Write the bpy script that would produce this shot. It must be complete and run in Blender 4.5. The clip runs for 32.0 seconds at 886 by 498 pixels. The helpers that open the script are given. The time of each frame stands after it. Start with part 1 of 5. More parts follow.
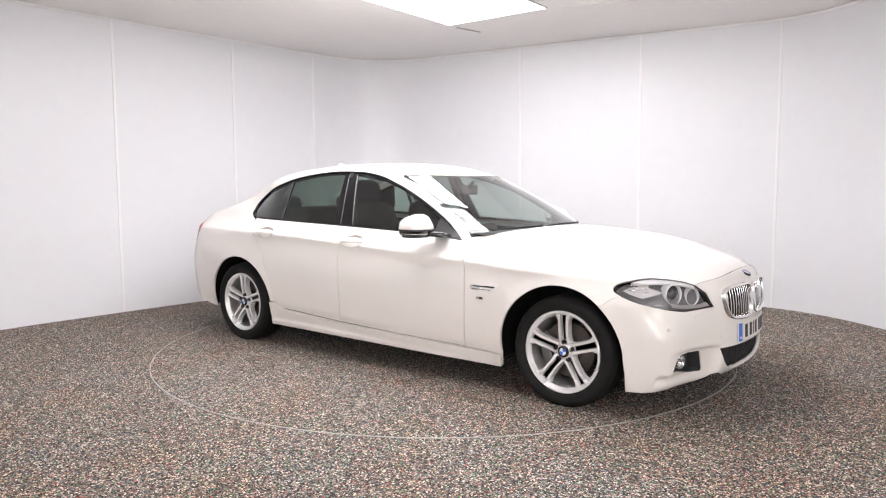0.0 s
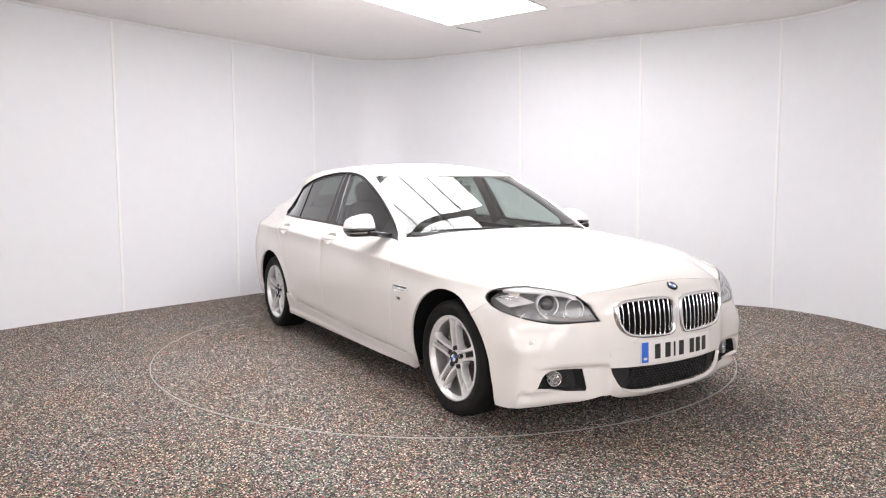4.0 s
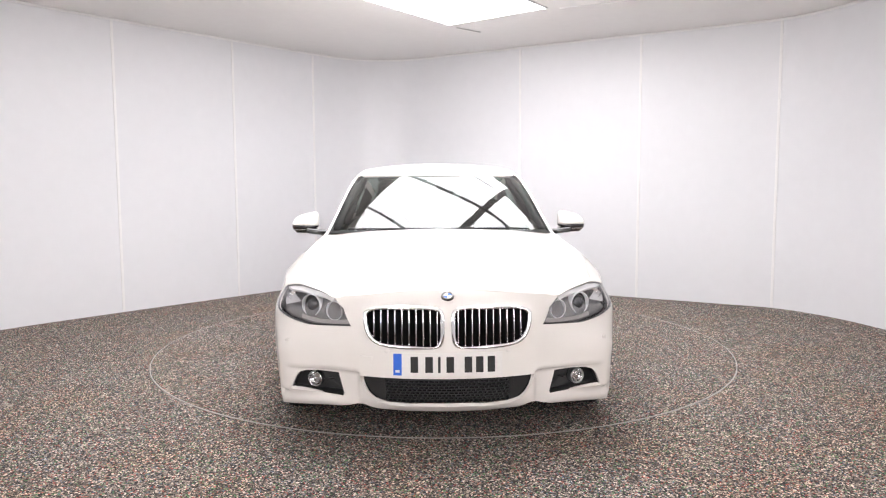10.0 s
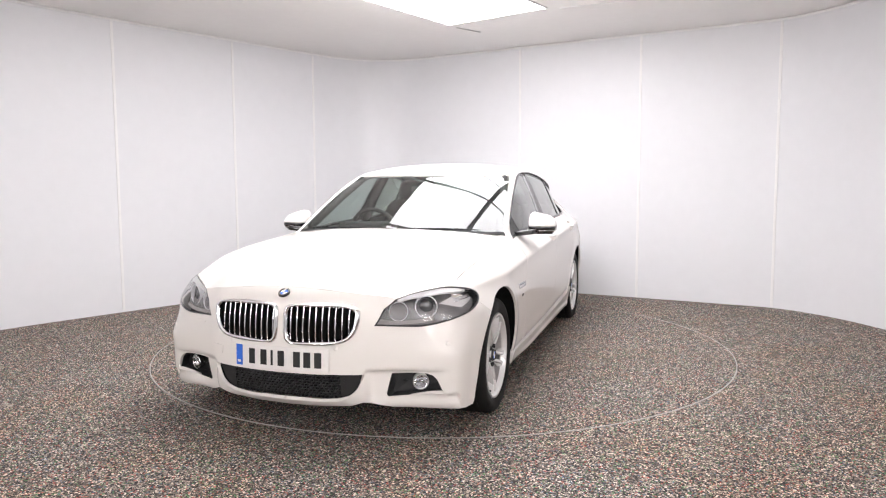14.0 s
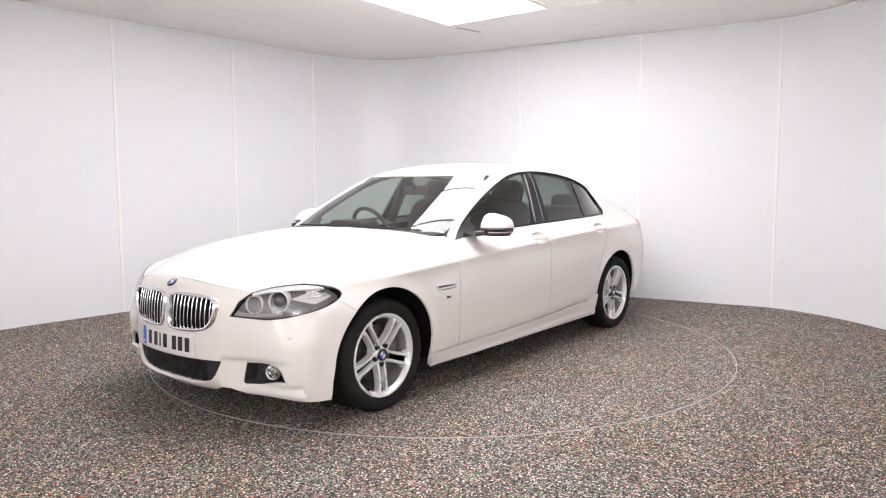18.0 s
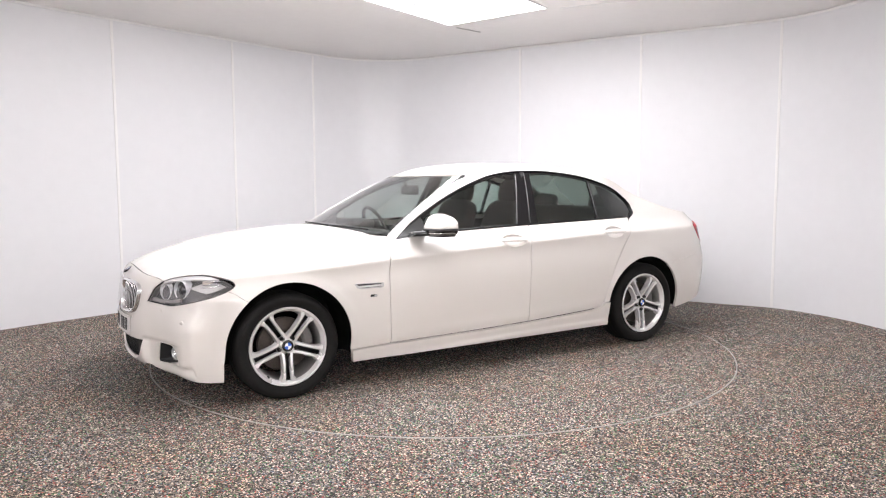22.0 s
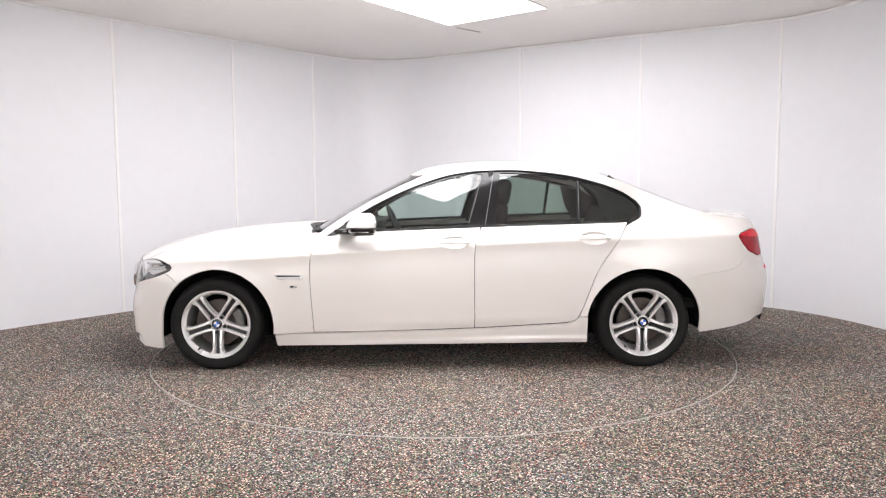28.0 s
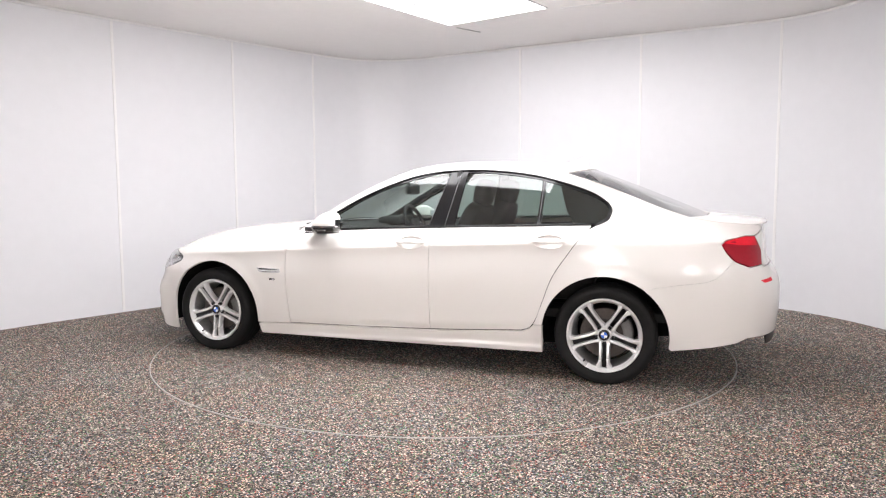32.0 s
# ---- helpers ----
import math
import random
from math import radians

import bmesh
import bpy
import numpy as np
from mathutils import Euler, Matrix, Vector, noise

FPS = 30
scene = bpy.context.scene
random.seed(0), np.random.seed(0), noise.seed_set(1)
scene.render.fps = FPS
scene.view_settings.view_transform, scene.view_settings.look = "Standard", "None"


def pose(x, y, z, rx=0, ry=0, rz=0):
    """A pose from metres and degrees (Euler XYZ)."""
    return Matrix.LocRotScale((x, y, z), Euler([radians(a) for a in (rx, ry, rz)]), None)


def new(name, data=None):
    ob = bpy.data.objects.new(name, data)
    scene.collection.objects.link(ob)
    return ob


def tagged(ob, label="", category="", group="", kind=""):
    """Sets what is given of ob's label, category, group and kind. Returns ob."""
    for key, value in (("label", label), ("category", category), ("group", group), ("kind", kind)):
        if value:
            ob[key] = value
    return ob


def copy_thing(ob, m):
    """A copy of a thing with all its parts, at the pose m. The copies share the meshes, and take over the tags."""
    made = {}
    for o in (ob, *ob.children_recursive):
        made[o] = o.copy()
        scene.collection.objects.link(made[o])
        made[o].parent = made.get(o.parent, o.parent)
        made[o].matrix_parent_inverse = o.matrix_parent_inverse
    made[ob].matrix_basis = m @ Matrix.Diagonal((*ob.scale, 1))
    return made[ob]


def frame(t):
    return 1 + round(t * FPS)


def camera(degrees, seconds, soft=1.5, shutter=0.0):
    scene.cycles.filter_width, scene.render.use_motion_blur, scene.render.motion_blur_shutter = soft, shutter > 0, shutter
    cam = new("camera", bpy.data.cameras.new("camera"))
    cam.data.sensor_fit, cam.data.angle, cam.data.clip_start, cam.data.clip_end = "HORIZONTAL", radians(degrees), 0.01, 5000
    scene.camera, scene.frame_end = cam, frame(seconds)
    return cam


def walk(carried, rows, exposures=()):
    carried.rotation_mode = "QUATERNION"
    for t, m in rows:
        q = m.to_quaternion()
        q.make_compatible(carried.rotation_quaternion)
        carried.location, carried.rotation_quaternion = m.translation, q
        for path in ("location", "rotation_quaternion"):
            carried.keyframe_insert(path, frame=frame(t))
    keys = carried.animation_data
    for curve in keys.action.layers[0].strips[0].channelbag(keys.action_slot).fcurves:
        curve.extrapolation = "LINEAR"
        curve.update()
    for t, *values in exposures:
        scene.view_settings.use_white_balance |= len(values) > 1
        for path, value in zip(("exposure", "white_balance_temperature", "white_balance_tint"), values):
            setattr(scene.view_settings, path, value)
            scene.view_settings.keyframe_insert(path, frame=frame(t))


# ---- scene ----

from mathutils.geometry import delaunay_2d_cdt

# ---- camera: it stands still on the edge of the studio ----
cam = camera(64.44, 32.0, soft=1.2)
EYE = (0.0, -5.662, 1.2656)
VIEW = Matrix.Translation(EYE) @ pose(0, 0, 0, 90 - 5.122, 0, 0) @ pose(0, 0, 0, 0, 0, -0.214)
walk(cam, [(0, VIEW), (32, VIEW)])

# ---- light: a big bright ceiling light box, white room ----
world = bpy.data.worlds.new("world")
world.use_nodes = True
world.node_tree.nodes["Background"].inputs[0].default_value = (0.9, 0.93, 1.0, 1)
world.node_tree.nodes["Background"].inputs[1].default_value = 0.05
scene.world = world
scene.view_settings.exposure = 0.0
LIGHT, WALL_LIGHT = 9.9, 12.0


# ---- materials ----
def material(name):
    m = bpy.data.materials.new(name)
    m.use_nodes = True
    nt = m.node_tree
    return m, nt, nt.nodes["Principled BSDF"]


def node(nt, kind, **values):
    n = nt.nodes.new(kind)
    for k, v in values.items():
        if k in n.inputs:
            n.inputs[k].default_value = v
    return n


def coords(nt, scale=1.0):
    tc = nt.nodes.new("ShaderNodeTexCoord")
    mp = nt.nodes.new("ShaderNodeMapping")
    mp.inputs["Scale"].default_value = (scale, scale, scale)
    nt.links.new(tc.outputs["Object"], mp.inputs["Vector"])
    return mp.outputs["Vector"]


def ramp(nt, fac, stops, hard=False):
    r = nt.nodes.new("ShaderNodeValToRGB")
    r.color_ramp.interpolation = "CONSTANT" if hard else "LINEAR"
    e = r.color_ramp.elements
    while len(e) < len(stops):
        e.new(0.5)
    for el, (pos, col) in zip(e, stops):
        el.position, el.color = pos, (*col, 1)
    nt.links.new(fac, r.inputs["Fac"])
    return r.outputs["Color"]


def mix(nt, a, b, fac, mode="MIX"):
    n = nt.nodes.new("ShaderNodeMix")
    n.data_type, n.blend_type = "RGBA", mode
    for sock, v in ((n.inputs["Factor"], fac), (n.inputs["A"], a), (n.inputs["B"], b)):
        if hasattr(v, "is_output"):
            nt.links.new(v, sock)
        elif isinstance(v, (int, float)):
            sock.default_value = v
        else:
            sock.default_value = (*v, 1)
    return n.outputs["Result"]


def bump(nt, bsdf, height, strength, distance):
    b = node(nt, "ShaderNodeBump", Strength=strength, Distance=distance)
    nt.links.new(height, b.inputs["Height"])
    nt.links.new(b.outputs["Normal"], bsdf.inputs["Normal"])


def plain(name, colour, rough, metal=0.0, coat=0.0, grain=60.0, vary=0.06, relief=0.0):
    """A surface with slight variation at two scales."""
    m, nt, bs = material(name)
    v = coords(nt)
    n1 = node(nt, "ShaderNodeTexNoise", Scale=grain, Detail=4.0)
    n2 = node(nt, "ShaderNodeTexNoise", Scale=grain / 14, Detail=2.0)
    nt.links.new(v, n1.inputs["Vector"])
    nt.links.new(v, n2.inputs["Vector"])
    lo = tuple(c * (1 - vary) for c in colour)
    hi = tuple(min(1, c * (1 + vary)) for c in colour)
    f = mix(nt, n1.outputs["Color"], n2.outputs["Color"], 0.5)
    nt.links.new(ramp(nt, f, [(0.35, lo), (0.65, hi)]), bs.inputs["Base Color"])
    r = nt.nodes.new("ShaderNodeMapRange")
    r.inputs["From Min"].default_value, r.inputs["From Max"].default_value = 0.3, 0.7
    r.inputs["To Min"].default_value, r.inputs["To Max"].default_value = rough * 0.85, min(1, rough * 1.15)
    nt.links.new(n2.outputs["Fac"], r.inputs["Value"])
    nt.links.new(r.outputs["Result"], bs.inputs["Roughness"])
    bs.inputs["Metallic"].default_value = metal
    bs.inputs["Coat Weight"].default_value = coat
    bs.inputs["Coat Roughness"].default_value = 0.03
    if relief:
        bump(nt, bs, n1.outputs["Fac"], 0.4, relief)
    return m


def glass(name, tint, gloss=0.07):
    """A thin tinted pane: lets light through and mirrors at a slant."""
    m, nt, bs = material(name)
    nt.nodes.remove(bs)
    out = nt.nodes["Material Output"]
    tr = node(nt, "ShaderNodeBsdfTransparent", Color=(*tint, 1))
    gl = node(nt, "ShaderNodeBsdfGlossy", Roughness=0.01)
    lw = node(nt, "ShaderNodeLayerWeight", Blend=0.5)
    pw = nt.nodes.new("ShaderNodeMath")
    pw.operation, pw.inputs[1].default_value = "POWER", 4.6
    add = nt.nodes.new("ShaderNodeMath")
    add.operation, add.use_clamp = "MULTIPLY_ADD", True
    add.inputs[1].default_value, add.inputs[2].default_value = 1.5, gloss
    nt.links.new(lw.outputs["Facing"], pw.inputs[0])
    nt.links.new(pw.outputs[0], add.inputs[0])
    mx = nt.nodes.new("ShaderNodeMixShader")
    nt.links.new(add.outputs[0], mx.inputs[0])
    nt.links.new(tr.outputs[0], mx.inputs[1])
    nt.links.new(gl.outputs[0], mx.inputs[2])
    nt.links.new(mx.outputs[0], out.inputs["Surface"])
    return m


def carpet_material():
    """Speckled rubber crumb: black, grey and cream chips with a few red and green ones."""
    m, nt, bs = material("speckled_floor")
    v = coords(nt)
    vo = node(nt, "ShaderNodeTexVoronoi", Scale=158.0)
    nt.links.new(v, vo.inputs["Vector"])
    sep = nt.nodes.new("ShaderNodeSeparateColor")
    nt.links.new(vo.outputs["Color"], sep.inputs["Color"])
    chips = ramp(nt, sep.outputs["Red"], [(0.0, (0.007, 0.007, 0.008)), (0.28, (0.045, 0.041, 0.039)), (0.47, (0.16, 0.145, 0.135)),
                 (0.66, (0.38, 0.34, 0.31)), (0.80, (0.88, 0.82, 0.76)), (0.88, (0.46, 0.10, 0.08)), (0.915, (0.10, 0.30, 0.12)), (0.955, (0.13, 0.20, 0.30))], hard=True)
    big = node(nt, "ShaderNodeTexNoise", Scale=1.1, Detail=3.0)
    nt.links.new(v, big.inputs["Vector"])
    worn = ramp(nt, big.outputs["Fac"], [(0.35, (0.95, 0.89, 0.86)), (0.66, (1.0, 0.88, 0.78))])
    patch = node(nt, "ShaderNodeTexNoise", Scale=2.3, Detail=4.0, Roughness=0.65)
    nt.links.new(v, patch.inputs["Vector"])
    stain = ramp(nt, patch.outputs["Fac"], [(0.36, (0.98, 1.0, 0.985)), (0.50, (1.0, 1.0, 1.0)), (0.66, (1.0, 0.925, 0.86))])
    nt.links.new(mix(nt, mix(nt, chips, worn, 1.0, "MULTIPLY"), stain, 1.0, "MULTIPLY"), bs.inputs["Base Color"])
    bs.inputs["Roughness"].default_value = 0.72
    bs.inputs["Specular IOR Level"].default_value = 0.35
    bump(nt, bs, sep.outputs["Green"], 0.7, 0.004)
    return m


def emitter(name, colour, strength):
    m, nt, bs = material(name)
    bs.inputs["Base Color"].default_value = (0.8, 0.8, 0.8, 1)
    bs.inputs["Emission Color"].default_value = (*colour, 1)
    bs.inputs["Emission Strength"].default_value = strength
    return m


def paint_material():
    """Clear-coated white paint with the faintest orange peel."""
    m, nt, bs = material("white_paint")
    bs.inputs["Base Color"].default_value = (0.795, 0.757, 0.722, 1)
    bs.inputs["Roughness"].default_value = 0.45
    bs.inputs["Coat Weight"].default_value = 0.85
    bs.inputs["Coat Roughness"].default_value = 0.06
    n = node(nt, "ShaderNodeTexNoise", Scale=260.0, Detail=2.0)
    nt.links.new(coords(nt), n.inputs["Vector"])
    bump(nt, bs, n.outputs["Fac"], 0.03, 0.0004)
    return m


PAINT = paint_material()
WALL = plain("white_wall_panel", (0.765, 0.764, 0.788), 0.42, 0.0, 0.0, 9, 0.02)
CEIL = plain("ceiling_white", (0.90, 0.88, 0.87), 0.7, 0.0, 0.0, 12, 0.02)
STRIP = plain("white_plastic_strip", (0.84, 0.83, 0.83), 0.4, 0.0, 0.0, 20, 0.02)
FLOOR = carpet_material()
RING = plain("ring_metal", (0.42, 0.40, 0.38), 0.5, 0.0, 0.0, 40, 0.15)
LAMP = emitter("light_panel", (1.0, 0.98, 1.005), LIGHT)
LAMP_WALL = emitter("wall_light_panel", (1.0, 0.97, 0.97), WALL_LIGHT)
# dimmer glow for the added fill light on the right
FILL_SOFT = emitter("soft_fill_panel", (1.0, 0.97, 0.97), WALL_LIGHT * 0.60)
PLASTIC_GREY = plain("grey_joint", (0.35, 0.33, 0.32), 0.6)
BLACK = plain("gloss_black", (0.012, 0.012, 0.013), 0.12, 0.0, 0.6, 80, 0.1)
TRIM = plain("black_window_trim", (0.008, 0.008, 0.009), 0.1, 0.0, 0.0, 80, 0.1)
PLASTIC = plain("black_plastic", (0.022, 0.022, 0.023), 0.55, 0.0, 0.0, 300, 0.15, 0.0004)
DARK = plain("dark_void", (0.010, 0.010, 0.010), 0.85)
RUBBER = plain("tyre_rubber", (0.0125, 0.0120, 0.0118), 0.62, 0.0, 0.0, 120, 0.2, 0.0006)
ALLOY = plain("silver_alloy", (0.85, 0.84, 0.84), 0.26, 0.42, 0.0, 20, 0.02)
ALLOY_IN = plain("alloy_barrel", (0.40, 0.39, 0.385), 0.4, 0.6, 0.0, 60, 0.15)
CHROME = plain("chrome", (0.82, 0.82, 0.83), 0.08, 1.0, 0.0, 80, 0.02)
STRIP_DARK = plain("pillar_edge_metal", (0.26, 0.26, 0.27), 0.4, 0.8, 0.0, 80, 0.05)
SATIN = plain("satin_chrome", (0.55, 0.55, 0.56), 0.3, 1.0, 0.0, 80, 0.04)
STEEL = plain("brake_steel", (0.075, 0.062, 0.055), 0.5, 0.5, 0.0, 90, 0.3)
CALIPER = plain("caliper_grey", (0.16, 0.155, 0.15), 0.5, 0.4, 0.0, 60, 0.2)
SLOT = plain("dark_slot_sheet", (0.05, 0.05, 0.052), 0.4, 0.3)
LENS_GREY = plain("lamp_housing", (0.24, 0.235, 0.235), 0.22, 0.35, 0.0, 40, 0.1)
LAMP_EYE = plain("lamp_eye_glass", (0.06, 0.06, 0.065), 0.12, 0.2, 1.0)
RING_L = plain("light_ring", (0.90, 0.90, 0.92), 0.2, 0.1, 0.0, 40, 0.05)
BLUE = plain("blue_enamel", (0.03, 0.14, 0.62), 0.35)
WHITE = plain("white_enamel", (0.8, 0.8, 0.8), 0.35)
INK = plain("plate_ink", (0.012, 0.012, 0.012), 0.45)
PLATE = plain("plate_white", (0.78, 0.75, 0.73), 0.35)
SEAT = plain("black_leather", (0.022, 0.020, 0.020), 0.5, 0.0, 0.0, 150, 0.15, 0.0006)
DASH = plain("dash_plastic", (0.028, 0.027, 0.027), 0.6, 0.0, 0.0, 200, 0.15, 0.0005)
RED = plain("red_lens", (0.72, 0.018, 0.035), 0.25, 0.0, 0.1, 60, 0.1)
RED_DEEP = plain("deep_red_lens", (0.34, 0.010, 0.022), 0.25, 0.0, 0.1, 60, 0.1)
AMBER = plain("amber_reflector", (0.62, 0.55, 0.50), 0.25)
GLASS_F = glass("windscreen_glass", (0.78, 0.86, 0.83), 0.085)
GLASS_S = glass("side_glass", (0.70, 0.80, 0.77), 0.10)
GLASS_R = glass("privacy_glass", (0.43, 0.52, 0.48), 0.10)
GLASS_L = glass("clear_lens", (0.95, 0.95, 0.96), 0.025)
MIRROR = plain("mirror_glass", (0.85, 0.87, 0.88), 0.02, 1.0)

for m in (RED, RED_DEEP, RUBBER, DARK, SEAT, DASH):
    m.node_tree.nodes["Principled BSDF"].inputs["Specular IOR Level"].default_value = 0.15


# ---- mesh helpers ----
def part(name, bm, mat, parent=None, label="", smooth=True):
    me = bpy.data.meshes.new(name)
    for f in bm.faces:
        f.smooth = smooth
    bm.to_mesh(me)
    bm.free()
    for m in mat if isinstance(mat, (list, tuple)) else [mat]:
        me.materials.append(m)
    ob = new(name, me)
    if parent:
        ob.parent = parent
    if label:
        ob["label"] = label
    return ob


def box(bm, size, centre, bevel=0.0, rot=None):
    r = bmesh.ops.create_cube(bm, size=1.0, matrix=Matrix.Translation(centre) @ (rot or Matrix()) @ Matrix.Diagonal((*size, 1)))
    if bevel:
        es = list({e for v in r["verts"] for e in v.link_edges})
        bmesh.ops.bevel(bm, geom=es, offset=bevel, segments=2, profile=0.6, affect="EDGES")
    return bm


def sharpen(bm, limit=0.6):
    """Keeps hard edges hard under smooth shading."""
    for e in bm.edges:
        if len(e.link_faces) == 2 and e.calc_face_angle(0) > limit:
            e.smooth = False
    return bm


def pillow(bm, size, centre, rot=None, power=0.5):
    """A cushion with well-rounded edges."""
    r = bmesh.ops.create_uvsphere(bm, u_segments=24, v_segments=16, radius=1.0)
    m = Matrix.Translation(centre) @ (rot or Matrix())
    for v in r["verts"]:
        v.co = m @ Vector([math.copysign(abs(c) ** power, c) * s / 2 for c, s in zip(v.co, size)])
    return bm


def flip_if(bm, side):
    if side < 0:
        bmesh.ops.scale(bm, vec=(1, -1, 1), verts=bm.verts)
        bmesh.ops.reverse_faces(bm, faces=bm.faces)
    return bm


def lathe(bm, prof, axis_y=True, n=64, closed=False):
    """Turns (radius, along) points round the y axis."""
    rows = []
    for k in range(n):
        a = 2 * math.pi * k / n
        rows.append([bm.verts.new((r * math.cos(a), h, r * math.sin(a))) for r, h in prof])
    m = len(prof)
    for k in range(n):
        p, q = rows[k], rows[(k + 1) % n]
        for j in range(m if closed else m - 1):
            bm.faces.new((p[j], q[j], q[(j + 1) % m], p[(j + 1) % m]))
    return bm


def tube(bm, pts, radius, n=10, closed=False):
    """A round bar along points; radius may be a number or a list."""
    pts = [Vector(p) for p in pts]
    rings = []
    for i, p in enumerate(pts):
        a = pts[i - 1] if (i or closed) else p
        b = pts[(i + 1) % len(pts)] if (i + 1 < len(pts) or closed) else p
        d = (b - a).normalized()
        up = Vector((0, 0, 1)) if abs(d.z) < 0.9 else Vector((0, 1, 0))
        s = d.cross(up).normalized()
        u = s.cross(d)
        r = radius[i] if isinstance(radius, (list, tuple)) else radius
        rings.append([bm.verts.new(p + s * (r * math.cos(2 * math.pi * k / n)) + u * (r * math.sin(2 * math.pi * k / n))) for k in range(n)])
    for i in range(len(rings) if closed else len(rings) - 1):
        p, q = rings[i], rings[(i + 1) % len(rings)]
        for k in range(n):
            bm.faces.new((p[k], p[(k + 1) % n], q[(k + 1) % n], q[k]))
    if not closed:
        bm.faces.new(rings[0][::-1])
        bm.faces.new(rings[-1])
    bmesh.ops.recalc_face_normals(bm, faces=bm.faces)
    return bm


def spline(pts, n):
    """n points along a smooth curve through the points."""
    P = np.array(pts, float)
    k = len(P)
    if k == 2:
        return [tuple(P[0] + (P[1] - P[0]) * i / (n - 1)) for i in range(n)]
    d = np.r_[0, np.cumsum(np.linalg.norm(np.diff(P, axis=0), axis=1))]
    t = np.linspace(0, d[-1], n)
    return [tuple(hermite(d, P[:, c], q) for c in range(P.shape[1])) for q in t]


def hermite(xs, ys, x):
    """Monotone cubic through (xs, ys), xs rising."""
    xs, ys = np.asarray(xs, float), np.asarray(ys, float)
    if x <= xs[0]:
        return float(ys[0])
    if x >= xs[-1]:
        return float(ys[-1])
    h = np.diff(xs)
    s = np.diff(ys) / h
    i = int(np.searchsorted(xs, x) - 1)

    def slope(k):
        if k == 0:
            return s[0]
        if k == len(xs) - 1:
            return s[-1]
        if s[k - 1] * s[k] <= 0:
            return 0.0
        w1, w2 = 2 * h[k] + h[k - 1], h[k] + 2 * h[k - 1]
        return (w1 + w2) / (w1 / s[k - 1] + w2 / s[k])
    t = (x - xs[i]) / h[i]
    a, b = slope(i) * h[i], slope(i + 1) * h[i]
    return float((1 + 2 * t) * (1 - t) ** 2 * ys[i] + t * (1 - t) ** 2 * a + t * t * (3 - 2 * t) * ys[i + 1] + t * t * (t - 1) * b)


def table(pairs, n=400):
    """A fast smooth function through (x, y) pairs."""
    pairs = sorted(pairs)
    xs, ys = zip(*pairs)
    g = np.linspace(xs[0], xs[-1], n)
    v = np.array([hermite(xs, ys, q) for q in g])
    return lambda x: np.interp(x, g, v)


def step(a, b, x):
    t = min(1, max(0, (x - a) / (b - a)))
    return t * t * (3 - 2 * t)


# ---- the body's skin: u runs from the nose round the side to the tail, z is the height ----
PLAN = [(2.292, 0), (2.287, 0.14), (2.270, 0.28), (2.238, 0.41), (2.193, 0.505), (2.150, 0.605), (2.098, 0.72), (2.03, 0.81), (1.95, 0.870), (1.85, 0.904), (1.70, 0.922),
        (1.50, 0.928), (1.20, 0.928), (0.6, 0.929), (0.0, 0.929), (-0.6, 0.929), (-1.2, 0.929), (-1.5, 0.927), (-1.75, 0.918), (-2.0, 0.892),
        (-2.18, 0.855), (-2.32, 0.79), (-2.42, 0.69), (-2.49, 0.56), (-2.535, 0.40), (-2.56, 0.2), (-2.57, 0)]
_fine = np.array(spline(PLAN, 900))
_arc = np.r_[0, np.cumsum(np.linalg.norm(np.diff(_fine, axis=0), axis=1))]
ULEN = float(_arc[-1])
CREASE = table([(2.3, 0.735), (1.9, 0.745), (1.258, 0.776), (0.775, 0.806), (0.235, 0.838), (-0.345, 0.867), (-0.926, 0.893), (-1.546, 0.905), (-2.09, 0.917), (-2.6, 0.92)])
SIDE = table([(0.10, 0.83), (0.16, 0.862), (0.20, 0.878), (0.26, 0.888), (0.33, 0.902), (0.45, 0.917), (0.56, 0.925), (0.66, 0.9285), (0.71, 0.9275), (0.77, 0.9235), (0.815, 0.9230), (0.845, 0.9275), (0.857, 0.929), (0.866, 0.924), (0.885, 0.908), (0.91, 0.884), (0.94, 0.855),
              (0.97, 0.826), (1.03, 0.796), (1.15, 0.742), (1.25, 0.694), (1.33, 0.650), (1.365, 0.624), (1.395, 0.590), (1.42, 0.545), (1.45, 0.46)])
NOSE = table([(0.10, -0.12), (0.17, -0.075), (0.20, -0.03), (0.26, -0.004), (0.36, 0.0), (0.5, -0.004), (0.6, -0.012), (0.68, -0.024), (0.74, -0.052), (0.78, -0.095), (0.82, -0.16), (0.9, -0.3)])
TAIL = table([(0.10, 0.10), (0.2, 0.05), (0.35, 0.015), (0.55, 0.0), (0.65, 0.01), (0.70, 0.03), (0.8, 0.045), (0.95, 0.06), (1.03, 0.085), (1.1, 0.2)])


FOOT = table([(1.2, 0.262), (0.8, 0.272), (0.24, 0.287), (-0.307, 0.309), (-0.7, 0.331), (-1.0, 0.346), (-1.4, 0.36)])


